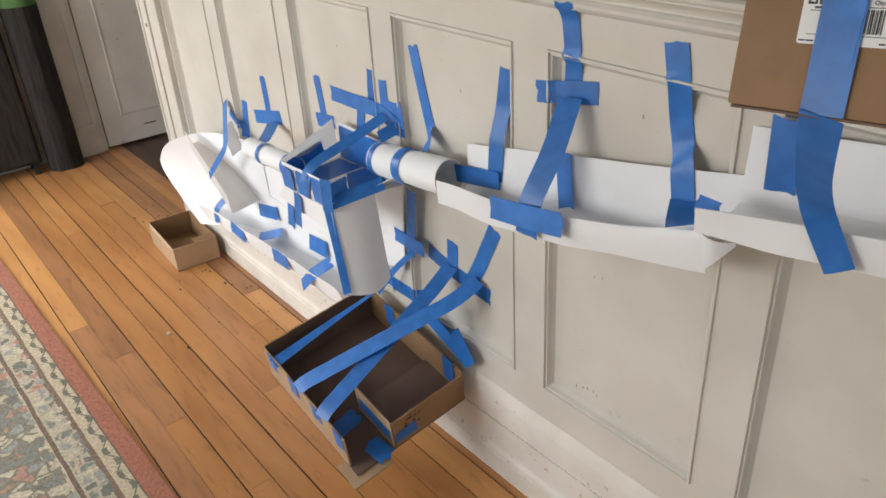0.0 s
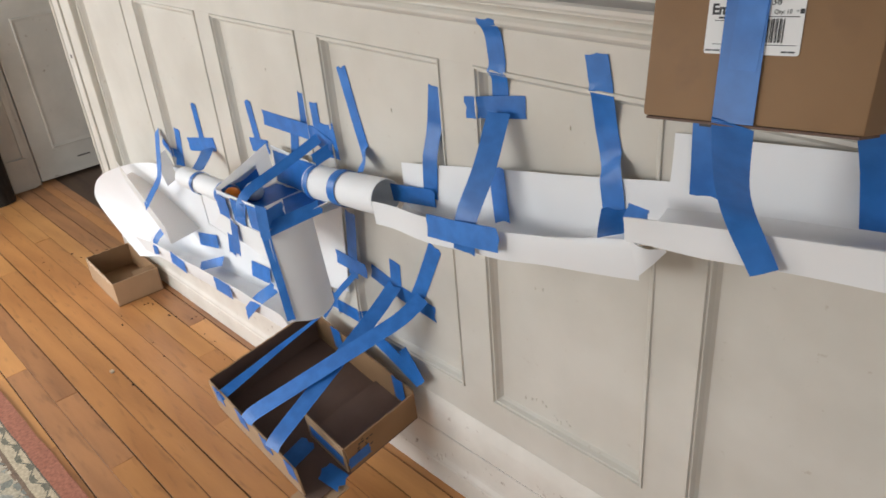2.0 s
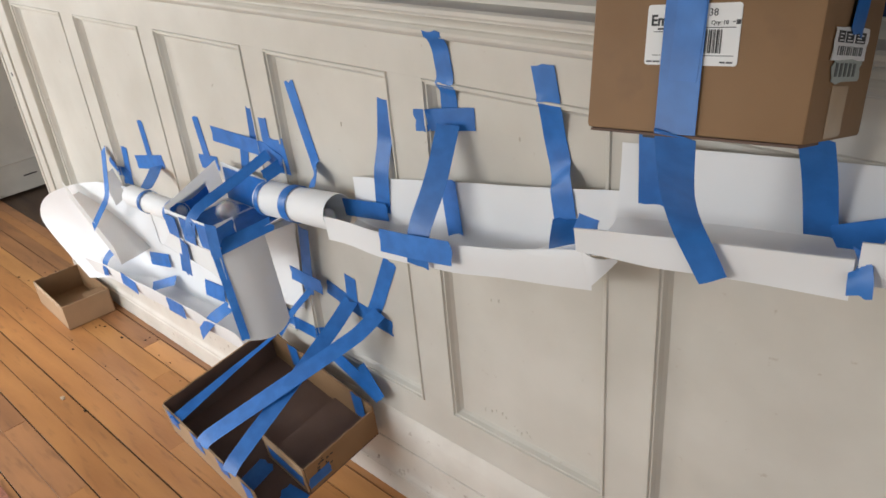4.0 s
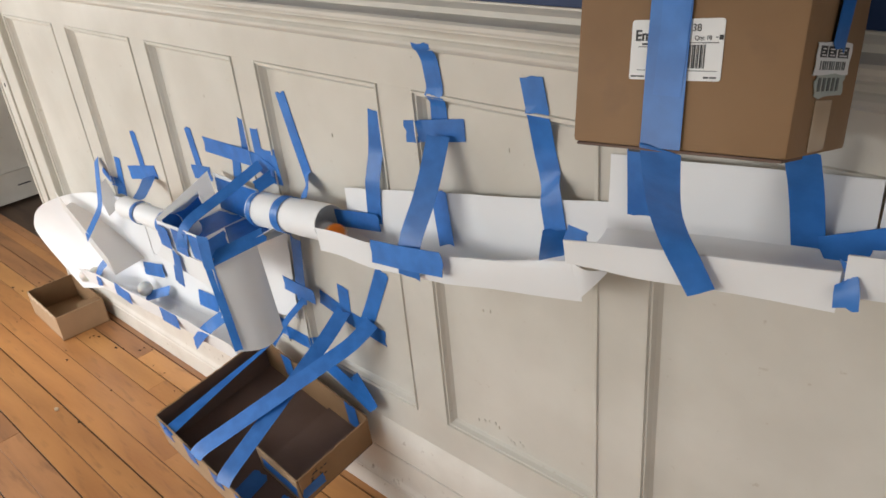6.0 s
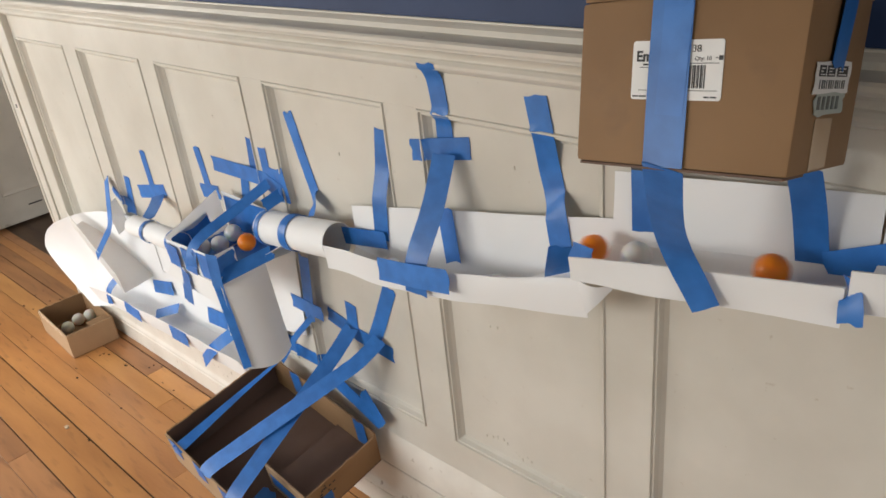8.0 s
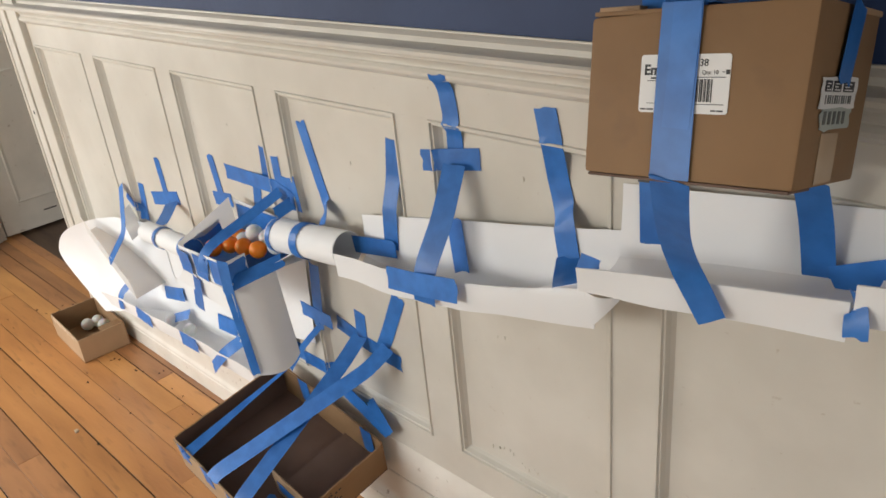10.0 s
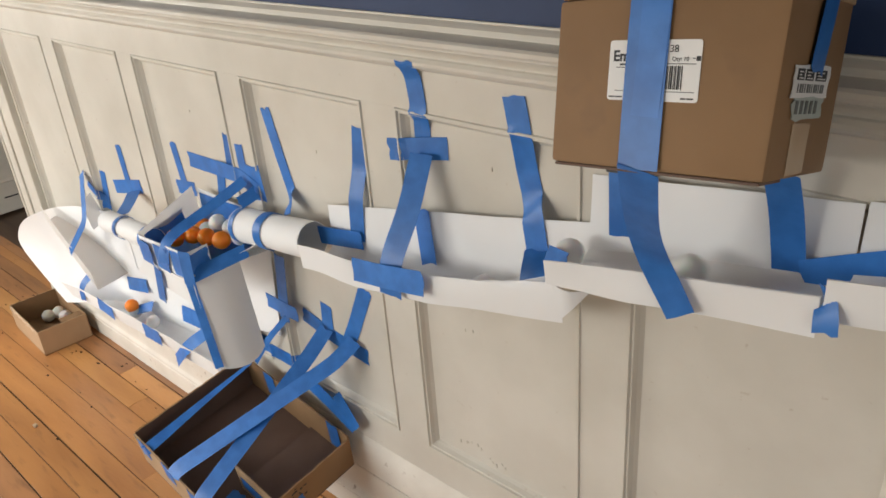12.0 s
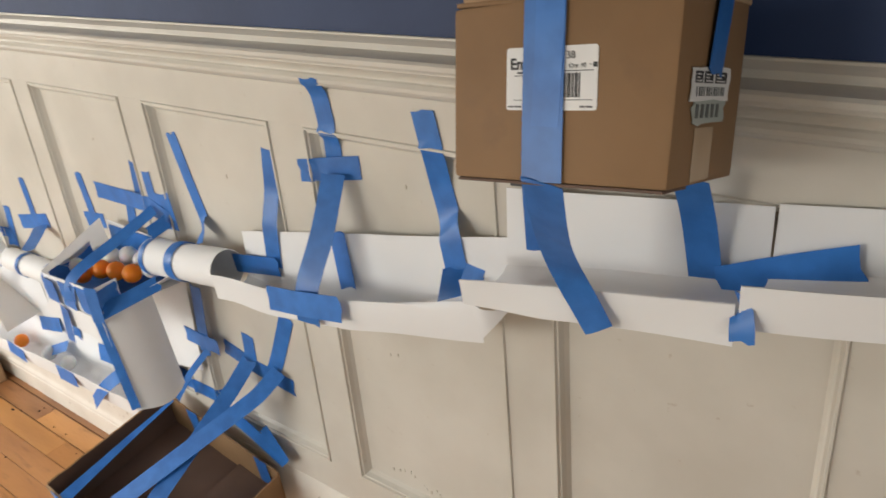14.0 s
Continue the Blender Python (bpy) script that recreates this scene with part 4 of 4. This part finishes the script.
def words(text, x, z, size, parent, m=None, mat=INK):
    cu = bpy.data.curves.new("printed_text", "FONT")
    cu.body, cu.size, cu.extrude = text, size, 0.0001
    cu.materials.append(mat)
    ob = new("printed_text", cu)
    ob.parent = parent
    ob.matrix_basis = m or pose(x, FY - 0.0012, z, 90, 0, 0)
    return ob


words("Qty: 10", 0.0150, LZ1 - 0.0183, 0.0052, lab)
ink(0.0345, LZ1 - 0.0165, 0.0370, LZ1 - 0.0158)
ink(0.0378, LZ1 - 0.0183, 0.0415, LZ1 - 0.0142)
words("Em", LX0 + 0.004, LZ1 - 0.0185, 0.0135, lab).data.offset = 0.0004
ink(LX0 + 0.0115, LZ1 - 0.0225, LX0 + 0.0185, LZ1 - 0.0208)
words("38", 0.0120, LZ1 - 0.0108, 0.0090, lab)
ink(0.004, LZ1 - 0.0212, LX1 - 0.004, LZ1 - 0.0205)
ink(LX0 + 0.008, LZ1 - 0.0245, LX0 + 0.02, LZ1 - 0.0238)
ink(LX0 + 0.008, LZ0 + 0.0085, LX0 + 0.02, LZ0 + 0.0091)
ink(0.004, LZ0 + 0.0085, LX1 - 0.004, LZ0 + 0.0091)
x = 0.0065
for k in range(11):
    w = (0.0005, 0.0010, 0.0016)[k * 7 % 3]
    ink(x, LZ0 + 0.011, x + w, LZ1 - 0.0225, "barcode_bar")
    x += w + (0.0006, 0.0011)[k * 5 % 2]
for x0, x1 in ((LX0 + 0.002, LX0 + 0.008), (LX0 + 0.009, LX0 + 0.016), (0.006, 0.008), (0.026, 0.031), (0.032, 0.038)):
    ink(x0, LZ0 + 0.0024, x1, LZ0 + 0.0038)
SX = BW / 2


def ragged_patch(name, y0, y1, z0, z1, mat, parent, label, seed, rough=0.004, lift=0.0004):
    """A thin torn patch on the carton's side."""
    rng, edge = random.Random(seed), []
    for (ya, za), (yb, zb) in zip(((y0, z0), (y1, z0), (y1, z1), (y0, z1)), ((y1, z0), (y1, z1), (y0, z1), (y0, z0))):
        for k in range(5):
            edge.append((ya + (yb - ya) * k / 5 + rng.uniform(-rough, rough), za + (zb - za) * k / 5 + rng.uniform(-rough, rough) * 0.6))
    bm = bmesh.new()
    front = bm.faces.new([bm.verts.new((SX + 0.0012 + lift, y, z)) for y, z in edge])
    made = bmesh.ops.extrude_face_region(bm, geom=[front])
    for v in made["geom"]:
        if isinstance(v, bmesh.types.BMVert):
            v.co.x -= 0.0008
    return part(name, bm, mat, parent, label)


side = ragged_patch("side_label", -0.055, 0.036, 0.072, 0.099, LABEL, carton, "crumpled white side label with black print", 4, 0.0022, 0.001)
ragged_patch("side_label_foot", -0.046, 0.030, 0.052, 0.0735, LABEL_GREY, carton, "grey-green torn label end", 6, 0.004)
for y0, y1 in ((-0.048, -0.032), (-0.028, -0.008), (-0.002, 0.026)):
    part("print_bar", block((SX + 0.0023, y0, 0.0860), (SX + 0.0027, y1, 0.0955)), INK, side)
    for k in range(3):
        za = 0.0872 + 0.0026 * k
        part("print_gap", block((SX + 0.0027, y0 + 0.003, za), (SX + 0.0029, y0 + (y1 - y0) * (0.85, 0.55, 0.75)[k], za + 0.0011)), LABEL, side)
for k in range(12):
    y0 = -0.044 + 0.0058 * k
    part("barcode_bar", block((SX + 0.0023, y0, 0.0755), (SX + 0.0027, y0 + (0.0018, 0.0034, 0.0026)[k % 3], 0.0830)), LABEL_DARK, side)
for k in range(5):
    y0 = -0.040 + 0.0120 * k
    part("print_bar", block((SX + 0.0018, y0, 0.0575), (SX + 0.0022, y0 + 0.0065, 0.0690)), LABEL_DARK, side)
part("torn_tab", block((-0.046, -BD / 2 + 0.004, -0.005), (-0.030, -BD / 2 + 0.016, -0.0005), 0.001), INK, carton, "dark torn scrap under the carton")
part("clear_tape", block((SX + 0.0002, -0.034, 0.004), (SX + 0.0007, 0.010, 0.0495)), CLEAR_TAPE, carton, "glossy clear packing tape")
strip([(-0.0085, FY - 0.0022, BH + 0.009), (-0.0095, FY - 0.0022, 0.100), (-0.0095, FY - 0.0022, 0.001)], 0.041, parent=carton, name="tape_band", torn=0.0)
strip([(-0.003, FY - 0.0027, BH + 0.009), (-0.004, FY - 0.0027, 0.100), (-0.0065, FY - 0.0027, 0.050)], 0.028, parent=carton, name="tape_band", torn=0.0)
strip([(0.004, BD / 2 - 0.02, BH + 0.0085), (0.000, 0.0, BH + 0.0080), (-0.002, FY + 0.001, BH + 0.0075)], 0.045, (0, 0, 1), parent=carton, name="tape_band", torn=0.002)
strip([(SX + 0.0052, 0.000, BH + 0.006), (SX + 0.0036, -0.008, 0.094)], 0.032, (1, 0, 0), parent=carton, name="tape_band", torn=0.003)
strip([(SX + 0.004, -0.028, BH + 0.0100), (0.030, -0.020, BH + 0.0105), (-0.060, 0.010, BH + 0.0105)], 0.034, (0, 0, 1), parent=carton, name="tape_band", torn=0.004)
strip([(0.551, -0.2175, 1.096), (0.540, -0.190, 1.047), (0.530, -0.160, 1.001), (0.531, -0.1305, 0.952), (0.548, -0.1300, 0.926), (0.564, -0.1295, 0.898)], (0.042, 0.034), (0.1, -0.98, 0.1), "blue tape strap from the carton down over the gutter", torn=0.001)
strip([(0.694, -0.090, 0.950), (0.708, -0.128, 0.964), (0.711, -0.130, 0.928)], 0.024, (0, -0.98, 0.1), "blue tape folded over the joint of two gutters")

strip([(0.5385, -0.1790, 1.240), (0.5400, -0.1740, 1.252), (0.500, -0.100, 1.264), (0.450, 0.002, 1.286), (0.451, 0.002, 1.312)], 0.041, (0.1, -0.7, 0.7), "blue tape strap from the carton up to the navy wall", torn=0.002)
part("lifted_flap", block((-BW / 2 - 0.014, -0.045, BH + 0.007), (-BW / 2 + 0.034, 0.030, BH + 0.013), 0.001), CARD_PALE, carton, "bent brown flap corner")
strip([(-0.082, -0.030, BH + 0.015), (-0.040, -0.030, BH + 0.019)], 0.020, (0, -1, 0.3), parent=carton, name="tape_band", torn=0.001)
strip([(0.022, -0.030, BH + 0.017), (0.060, -0.030, BH + 0.020)], 0.016, (0, -1, 0.3), parent=carton, name="tape_band", torn=0.001)

for ob in list(carton.children_recursive):
    if ob.type == "MESH" and min(v.co.x for v in ob.data.vertices) > SX - 0.002:
        for v in ob.data.vertices:
            v.co.x += -0.0025 + 0.0070 * v.co.z / BH

# ---- cardboard box that is carried past ----
carried = tagged(empty("carried_box", pose(0.85, -0.381, 0.1405, 0, 0, 20.9)), "open brown cardboard box carried past the wall", "cardboard box")
# olive inner faces have the shade inside the box in their colour
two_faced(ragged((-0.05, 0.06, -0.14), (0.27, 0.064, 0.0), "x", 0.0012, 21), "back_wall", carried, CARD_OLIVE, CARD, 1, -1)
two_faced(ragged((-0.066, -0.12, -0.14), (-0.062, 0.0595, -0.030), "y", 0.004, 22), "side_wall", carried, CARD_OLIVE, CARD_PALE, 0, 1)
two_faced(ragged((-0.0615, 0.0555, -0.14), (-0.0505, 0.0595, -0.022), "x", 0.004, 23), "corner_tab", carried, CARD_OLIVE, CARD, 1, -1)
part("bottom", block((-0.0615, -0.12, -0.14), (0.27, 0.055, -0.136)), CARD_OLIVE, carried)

# ---- balls ----
R = 0.020


for m_ball in (ORANGE, WHITE_BALL, OLD_BALL):
    shade = m_ball.node_tree.nodes["Principled BSDF"]
    shade.inputs["Subsurface Weight"].default_value, shade.inputs["Subsurface Scale"].default_value = 0.4, 0.02
    shade.inputs["Subsurface Radius"].default_value = (1.0, 0.6, 0.35)


def ball_mesh(name, r, mat):
    bm = bmesh.new()
    bmesh.ops.create_uvsphere(bm, u_segments=28, v_segments=16, radius=r)
    me = bpy.data.meshes.new(name)
    bm.to_mesh(me)
    bm.free()
    me.materials.append(mat)
    me.polygons.foreach_set("use_smooth", [True] * len(me.polygons))
    return me


ORANGE_BALL, PALE_BALL, BOX_BALL = ball_mesh("ping_pong_ball", R, ORANGE), ball_mesh("ping_pong_ball", R, WHITE_BALL), ball_mesh("ping_pong_ball", 0.0225, OLD_BALL)


def rolling_place(x):
    """Where a ball's centre is when it rolls along the upper run at x."""
    if x > 0.705:
        return (x, -0.060, at(LIP_R, x) - at(DEPTH_R, x) + R + 0.001)
    if x > 0.372:
        return (x, -0.060, at(LIP_A, x) - at(DEPTH_A, x) + R + 0.001)
    if x > 0.335:
        return (x, -0.054, 0.874 + (x - 0.335) * 0.5)
    if x > -0.21:
        return (x, -0.048, at(LIP_B, x) - at(DEPTH_B, x) + R + 0.001)
    if x > -0.46:
        return (x, -0.047, 0.748 + (x + 0.222) * 0.108 - 0.0155)
    return (x, -0.070, 0.690)


PASSAGE = [(-1.2, 1.05), (-0.7, 0.93), (-0.4, 0.84), (-0.2, 0.77), (-0.1, 0.735), (0.0, 0.697), (0.1, 0.647), (0.2, 0.586), (0.3, 0.515), (0.4, 0.436), (0.45, 0.405), (0.50, 0.368), (0.55, 0.325), (0.6, 0.28), (0.7, 0.21), (0.9, 0.005), (1.1, -0.205), (1.3, -0.36), (1.45, -0.455)]
# start time at the joint of the gutters, colour, later places (seconds, place)
POOL = [(-0.605, -0.138), (-0.578, -0.108), (-0.550, -0.083), (-0.488, -0.096), (-0.563, -0.050), (-0.512, -0.048), (-0.458, -0.062), (-0.503, -0.142), (-0.630, -0.095), (-0.606, -0.055)]


def pool(k, z=0.675):
    return (*POOL[k], z)


LOW_PATH = [(0.0, (-0.80, -0.145, 0.655)), (0.25, (-0.985, -0.125, 0.632)), (0.4, (-1.20, -0.070, 0.475)), (0.5, (-1.29, -0.060, 0.425)), (0.7, (-1.235, -0.060, 0.360))]
FLOOR_PATH = LOW_PATH + [(1.0, (-1.20, -0.052, 0.265)), (1.6, (-1.45, -0.052, 0.235)), (1.9, (-1.66, -0.085, 0.180)), (2.05, (-1.78, -0.110, 0.045))]


def leave(t, path, end):
    return [(t + d, p) for d, p in path] + [(t + path[-1][0] + 0.2, end)]


BALLS = [
    (-0.01, ORANGE_BALL, [(1.62, (-0.468, -0.075, 0.700)), (1.72, (-0.530, -0.090, 0.702)), (1.85, (-0.610, -0.130, 0.676)), (2.0, (-0.665, -0.150, 0.672)), (2.15, (-0.745, -0.149, 0.660)), (10.3, (-0.745, -0.149, 0.660)), (10.5, (-0.925, -0.132, 0.646)), (10.6, (-1.285, -0.062, 0.451)), (10.7, (-1.331, -0.062, 0.410)), (10.8, (-1.304, -0.060, 0.390)), (10.9, (-1.280, -0.058, 0.352)), (11.0, (-1.224, -0.055, 0.290)), (11.1, (-1.162, -0.055, 0.286)), (11.3, (-1.114, -0.055, 0.290)), (11.5, (-1.124, -0.055, 0.290)), (11.8, (-1.167, -0.055, 0.284)), (12.2, (-1.177, -0.055, 0.280)), (12.6, (-1.275, -0.054, 0.254)), (13.0, (-1.329, -0.052, 0.246)), (13.4, (-1.342, -0.052, 0.248))]),
    (0.155, BOX_BALL, [(1.80, pool(8)), (3.9, (-0.66, -0.150, 0.675))] + leave(4.15, FLOOR_PATH, (-1.845, -0.160, 0.028)) + [(7.15, (-1.845, -0.160, 0.028)), (7.4, (-1.835, -0.148, 0.028)), (8.2, (-1.82, -0.140, 0.028)), (10.0, (-1.855, -0.098, 0.028))]),
    (2.43, BOX_BALL, [(4.1, (-0.63, -0.140, 0.675))] + leave(4.25, FLOOR_PATH, (-1.755, -0.120, 0.028)) + [(7.1, (-1.755, -0.120, 0.028)), (7.4, (-1.858, -0.112, 0.028)), (8.2, (-1.845, -0.085, 0.028)), (10.0, (-1.850, -0.062, 0.028))]),
    (2.70, BOX_BALL, [(4.4, pool(1)), (4.95, (-0.66, -0.150, 0.675))] + leave(5.05, FLOOR_PATH, (-1.800, -0.065, 0.028)) + [(7.3, (-1.845, -0.062, 0.028)), (8.2, (-1.845, -0.050, 0.028)), (10.0, (-1.798, -0.060, 0.028))]),
    (2.83, PALE_BALL, [(4.5, pool(2)), (5.2, pool(0, 0.675)), (8.3, pool(0, 0.675)), (8.5, (-0.66, -0.150, 0.675))] + leave(8.6, LOW_PATH, (-1.17, -0.052, 0.260))),
    (4.855, PALE_BALL, [(6.40, pool(2)), (6.6, pool(1)), (8.5, pool(1)), (8.8, (-0.66, -0.150, 0.675))] + leave(8.9, LOW_PATH, (-1.06, -0.052, 0.265))),
    (4.89, ORANGE_BALL, [(6.42, (-0.488, -0.082, 0.700)), (8.2, (-0.495, -0.088, 0.692)), (8.9, (-0.630, -0.050, 0.675))]),
    (6.38, PALE_BALL, [(8.0, pool(9)), (9.0, pool(9))]),
    (6.59, ORANGE_BALL, [(8.15, pool(2)), (8.6, (-0.599, -0.138, 0.69))]),
    (6.75, ORANGE_BALL, [(8.5, pool(2)), (9.0, (-0.581, -0.105, 0.69))]),
    (7.025, PALE_BALL, [(8.8, pool(4, 0.702))]),
    (7.26, PALE_BALL, [(9.0, pool(5, 0.702))]),
    (7.505, ORANGE_BALL, [(9.2, (-0.542, -0.094, 0.69))]),
    (7.61, PALE_BALL, [(9.4, pool(6, 0.702))]),
    (7.835, ORANGE_BALL, [(9.5, (-0.5, -0.084, 0.69))]),
    (11.29, PALE_BALL, [(12.9, (-0.585, -0.075, 0.705))]),
    (11.50, PALE_BALL, [(13.1, (-0.640, -0.060, 0.675))]),
    (11.72, PALE_BALL, [(13.3, (-0.690, -0.110, 0.675))]),
    (12.27, PALE_BALL, [(13.8, (-0.700, -0.050, 0.675))]),
]
balls = []
for start, mesh, later in BALLS:
    tint = "orange" if mesh is ORANGE_BALL else "white"
    ob = tagged(new("ping_pong_ball", mesh), f"{tint} plastic ping-pong ball rolling down the paper run", "ball", "ping-pong balls")
    balls.append(ob)


def motions():
    queue = 1.10
    for (start, mesh, later), ob in zip(BALLS, balls):
        rows = []
        wait = rolling_place(queue)
        queue += 0.041
        lead = [(start + d, rolling_place(x)) for d, x in PASSAGE if start + d > 0.001]
        first = wait if start - 1.2 > 0 else rolling_place(at([(d, x) for d, x in PASSAGE], -start))
        rows.append((0.0, first))
        if start - 1.6 > 0.1:
            rows.append((start - 1.6, wait))
        rows += [r for r in lead if r[0] > rows[-1][0] + 0.03 and r[0] < later[0][0] - 0.04]
        for t, p in later:
            if t > rows[-1][0] + 0.02:
                rows.append((t, p))
        if rows[-1][0] < 13.9:
            rows.append((14.0, rows[-1][1]))
        walk(ob, [(t, pose(*p)) for t, p in rows])
    held = [(0.0, 0.83, 0.1405), (11.9, 0.83, 0.1405), (12.6, 0.748, 0.885), (12.8, 0.769, 0.933), (13.0, 0.780, 0.950), (13.2, 0.790, 0.966), (13.4, 0.794, 0.965), (13.6, 0.801, 0.960), (13.75, 0.815, 0.915), (14.0, 0.84, 0.78)]
    walk(carried, [(t, pose(x + 0.021, -0.381, z, 0, 0, 20.9)) for t, x, z in held])


# ---- small marks ----
bm = bmesh.new()
bmesh.ops.create_icosphere(bm, subdivisions=1, radius=0.008)
for v in bm.verts:
    v.co = Vector((v.co.x * 1.3, v.co.y, v.co.z * 0.6)) * random.uniform(0.7, 1.1)
crumb = tagged(link("crumb", bm, CARD_EDGE), "tiny pale crumb lying on the floorboards", "crumb")
crumb.location = (-1.266, -0.385, 0.004)
speck_rng = random.Random(9)
bm = bmesh.new()
for k in range(34):
    x, y = speck_rng.uniform(-2.3, -0.7), -0.045 - abs(speck_rng.gauss(0, 0.20))
    s, h = speck_rng.uniform(0.002, 0.006), speck_rng.uniform(0.002, 0.004)
    if not (-1.95 < x < -1.60 and -0.23 < y):
        box_into(bm, (x, y, 0.0004), (x + s * speck_rng.uniform(1, 2.4), y + s, 0.0004 + h * 0.5), 0.0)
tagged(link("dirt_specks", bm, GAP), "dark dirt specks scattered over the floorboards", "dirt", kind="stuff")
chip_rng = random.Random(3)
CHIPS = [(0.104, 0.632), (0.121, 0.636), (0.182, 0.948), (0.072, 0.366), (0.088, 0.372), (0.100, 0.376), (0.115, 0.378), (0.124, 0.372), (0.144, 0.362), (0.150, 0.354), (0.159, 0.351), (0.172, 0.362), (0.180, 0.358), (-0.25, 0.90), (-0.70, 0.92)]
for x, z in CHIPS:
    w, h = chip_rng.uniform(0.0015, 0.0040), chip_rng.uniform(0.003, 0.008)
    part("paint_chip", block((x, 0.0132, z), (x + w, 0.0146, z + h), 0.0005), BASE_CHIP if chip_rng.random() < 0.7 else PAINT, wall)

# ---- floorboards ----
plank_rng = random.Random(5)
KNOWN = {3: (-2.454,), 6: (-2.252, -0.30), 8: (-0.849,), 9: (-1.505,)}
TONES = {(3, -2.454): 1, (6, -2.252): 1, (6, -0.30): 0, (8, -0.849): 2, (9, -1.505): 1}
WIDE = {0: 0.0042, 1: 0.0034, 2: 0.0016, 4: 0.0024, 5: 0.0046, 6: 0.0022, 7: 0.0036, 9: 0.0034}
rest = bmesh.new()
for k, (ya, yb) in enumerate(((0.0165, 0.058), (0.0585, 0.100))):
    for xa, xb in ((-3.19, -2.55 - 0.2 * k), (-2.549 - 0.2 * k, -1.985)):
        ob = link("plank", block((0, ya - yb, -0.0055), (xb - xa, -0.0005, 0.0), 0.0009), PLANKS[2 * k], FLOOR)
        ob.location = (xa, yb, 0)
row = 0
y1 = 0.016
while y1 > -3.2:
    y0 = ROW0 - ROW * row
    x = -3.2 - plank_rng.uniform(0, 0.8)
    gap = WIDE.get(row, plank_rng.choice((0.0007, 0.0010, 0.0014, 0.0018)))
    ends = list(KNOWN.get(row, ()))
    while x < 2.5:
        nxt = x + plank_rng.uniform(1.6, 3.4)
        tone = plank_rng.choice((0, 0, 0, 1, 2))
        if ends and x < ends[0] < nxt + 0.25:
            nxt = ends.pop(0)
            tone = TONES[row, nxt]
        xa, xb = max(x, -3.2) + 0.0005, min(nxt, 2.5) - 0.0005
        if xb - xa > 0.03:
            dz = plank_rng.uniform(-0.0006, 0.0006)
            if y1 > -1.1:
                ob = link("plank", block((0, y0 - y1 + gap, -0.0055), (xb - xa, -0.0002, dz), 0.0005), PLANKS[tone], FLOOR)
                ob.location = (xa, y1, 0)
            else:
                box_into(rest, (xa, y0 + 0.0009, -0.0055), (xb, y1 - 0.0009, dz))
        x = nxt
    y1 = y0
    row += 1
tagged(link("plank_rest", rest, PLANKS[0], FLOOR), kind="stuff")

motions()
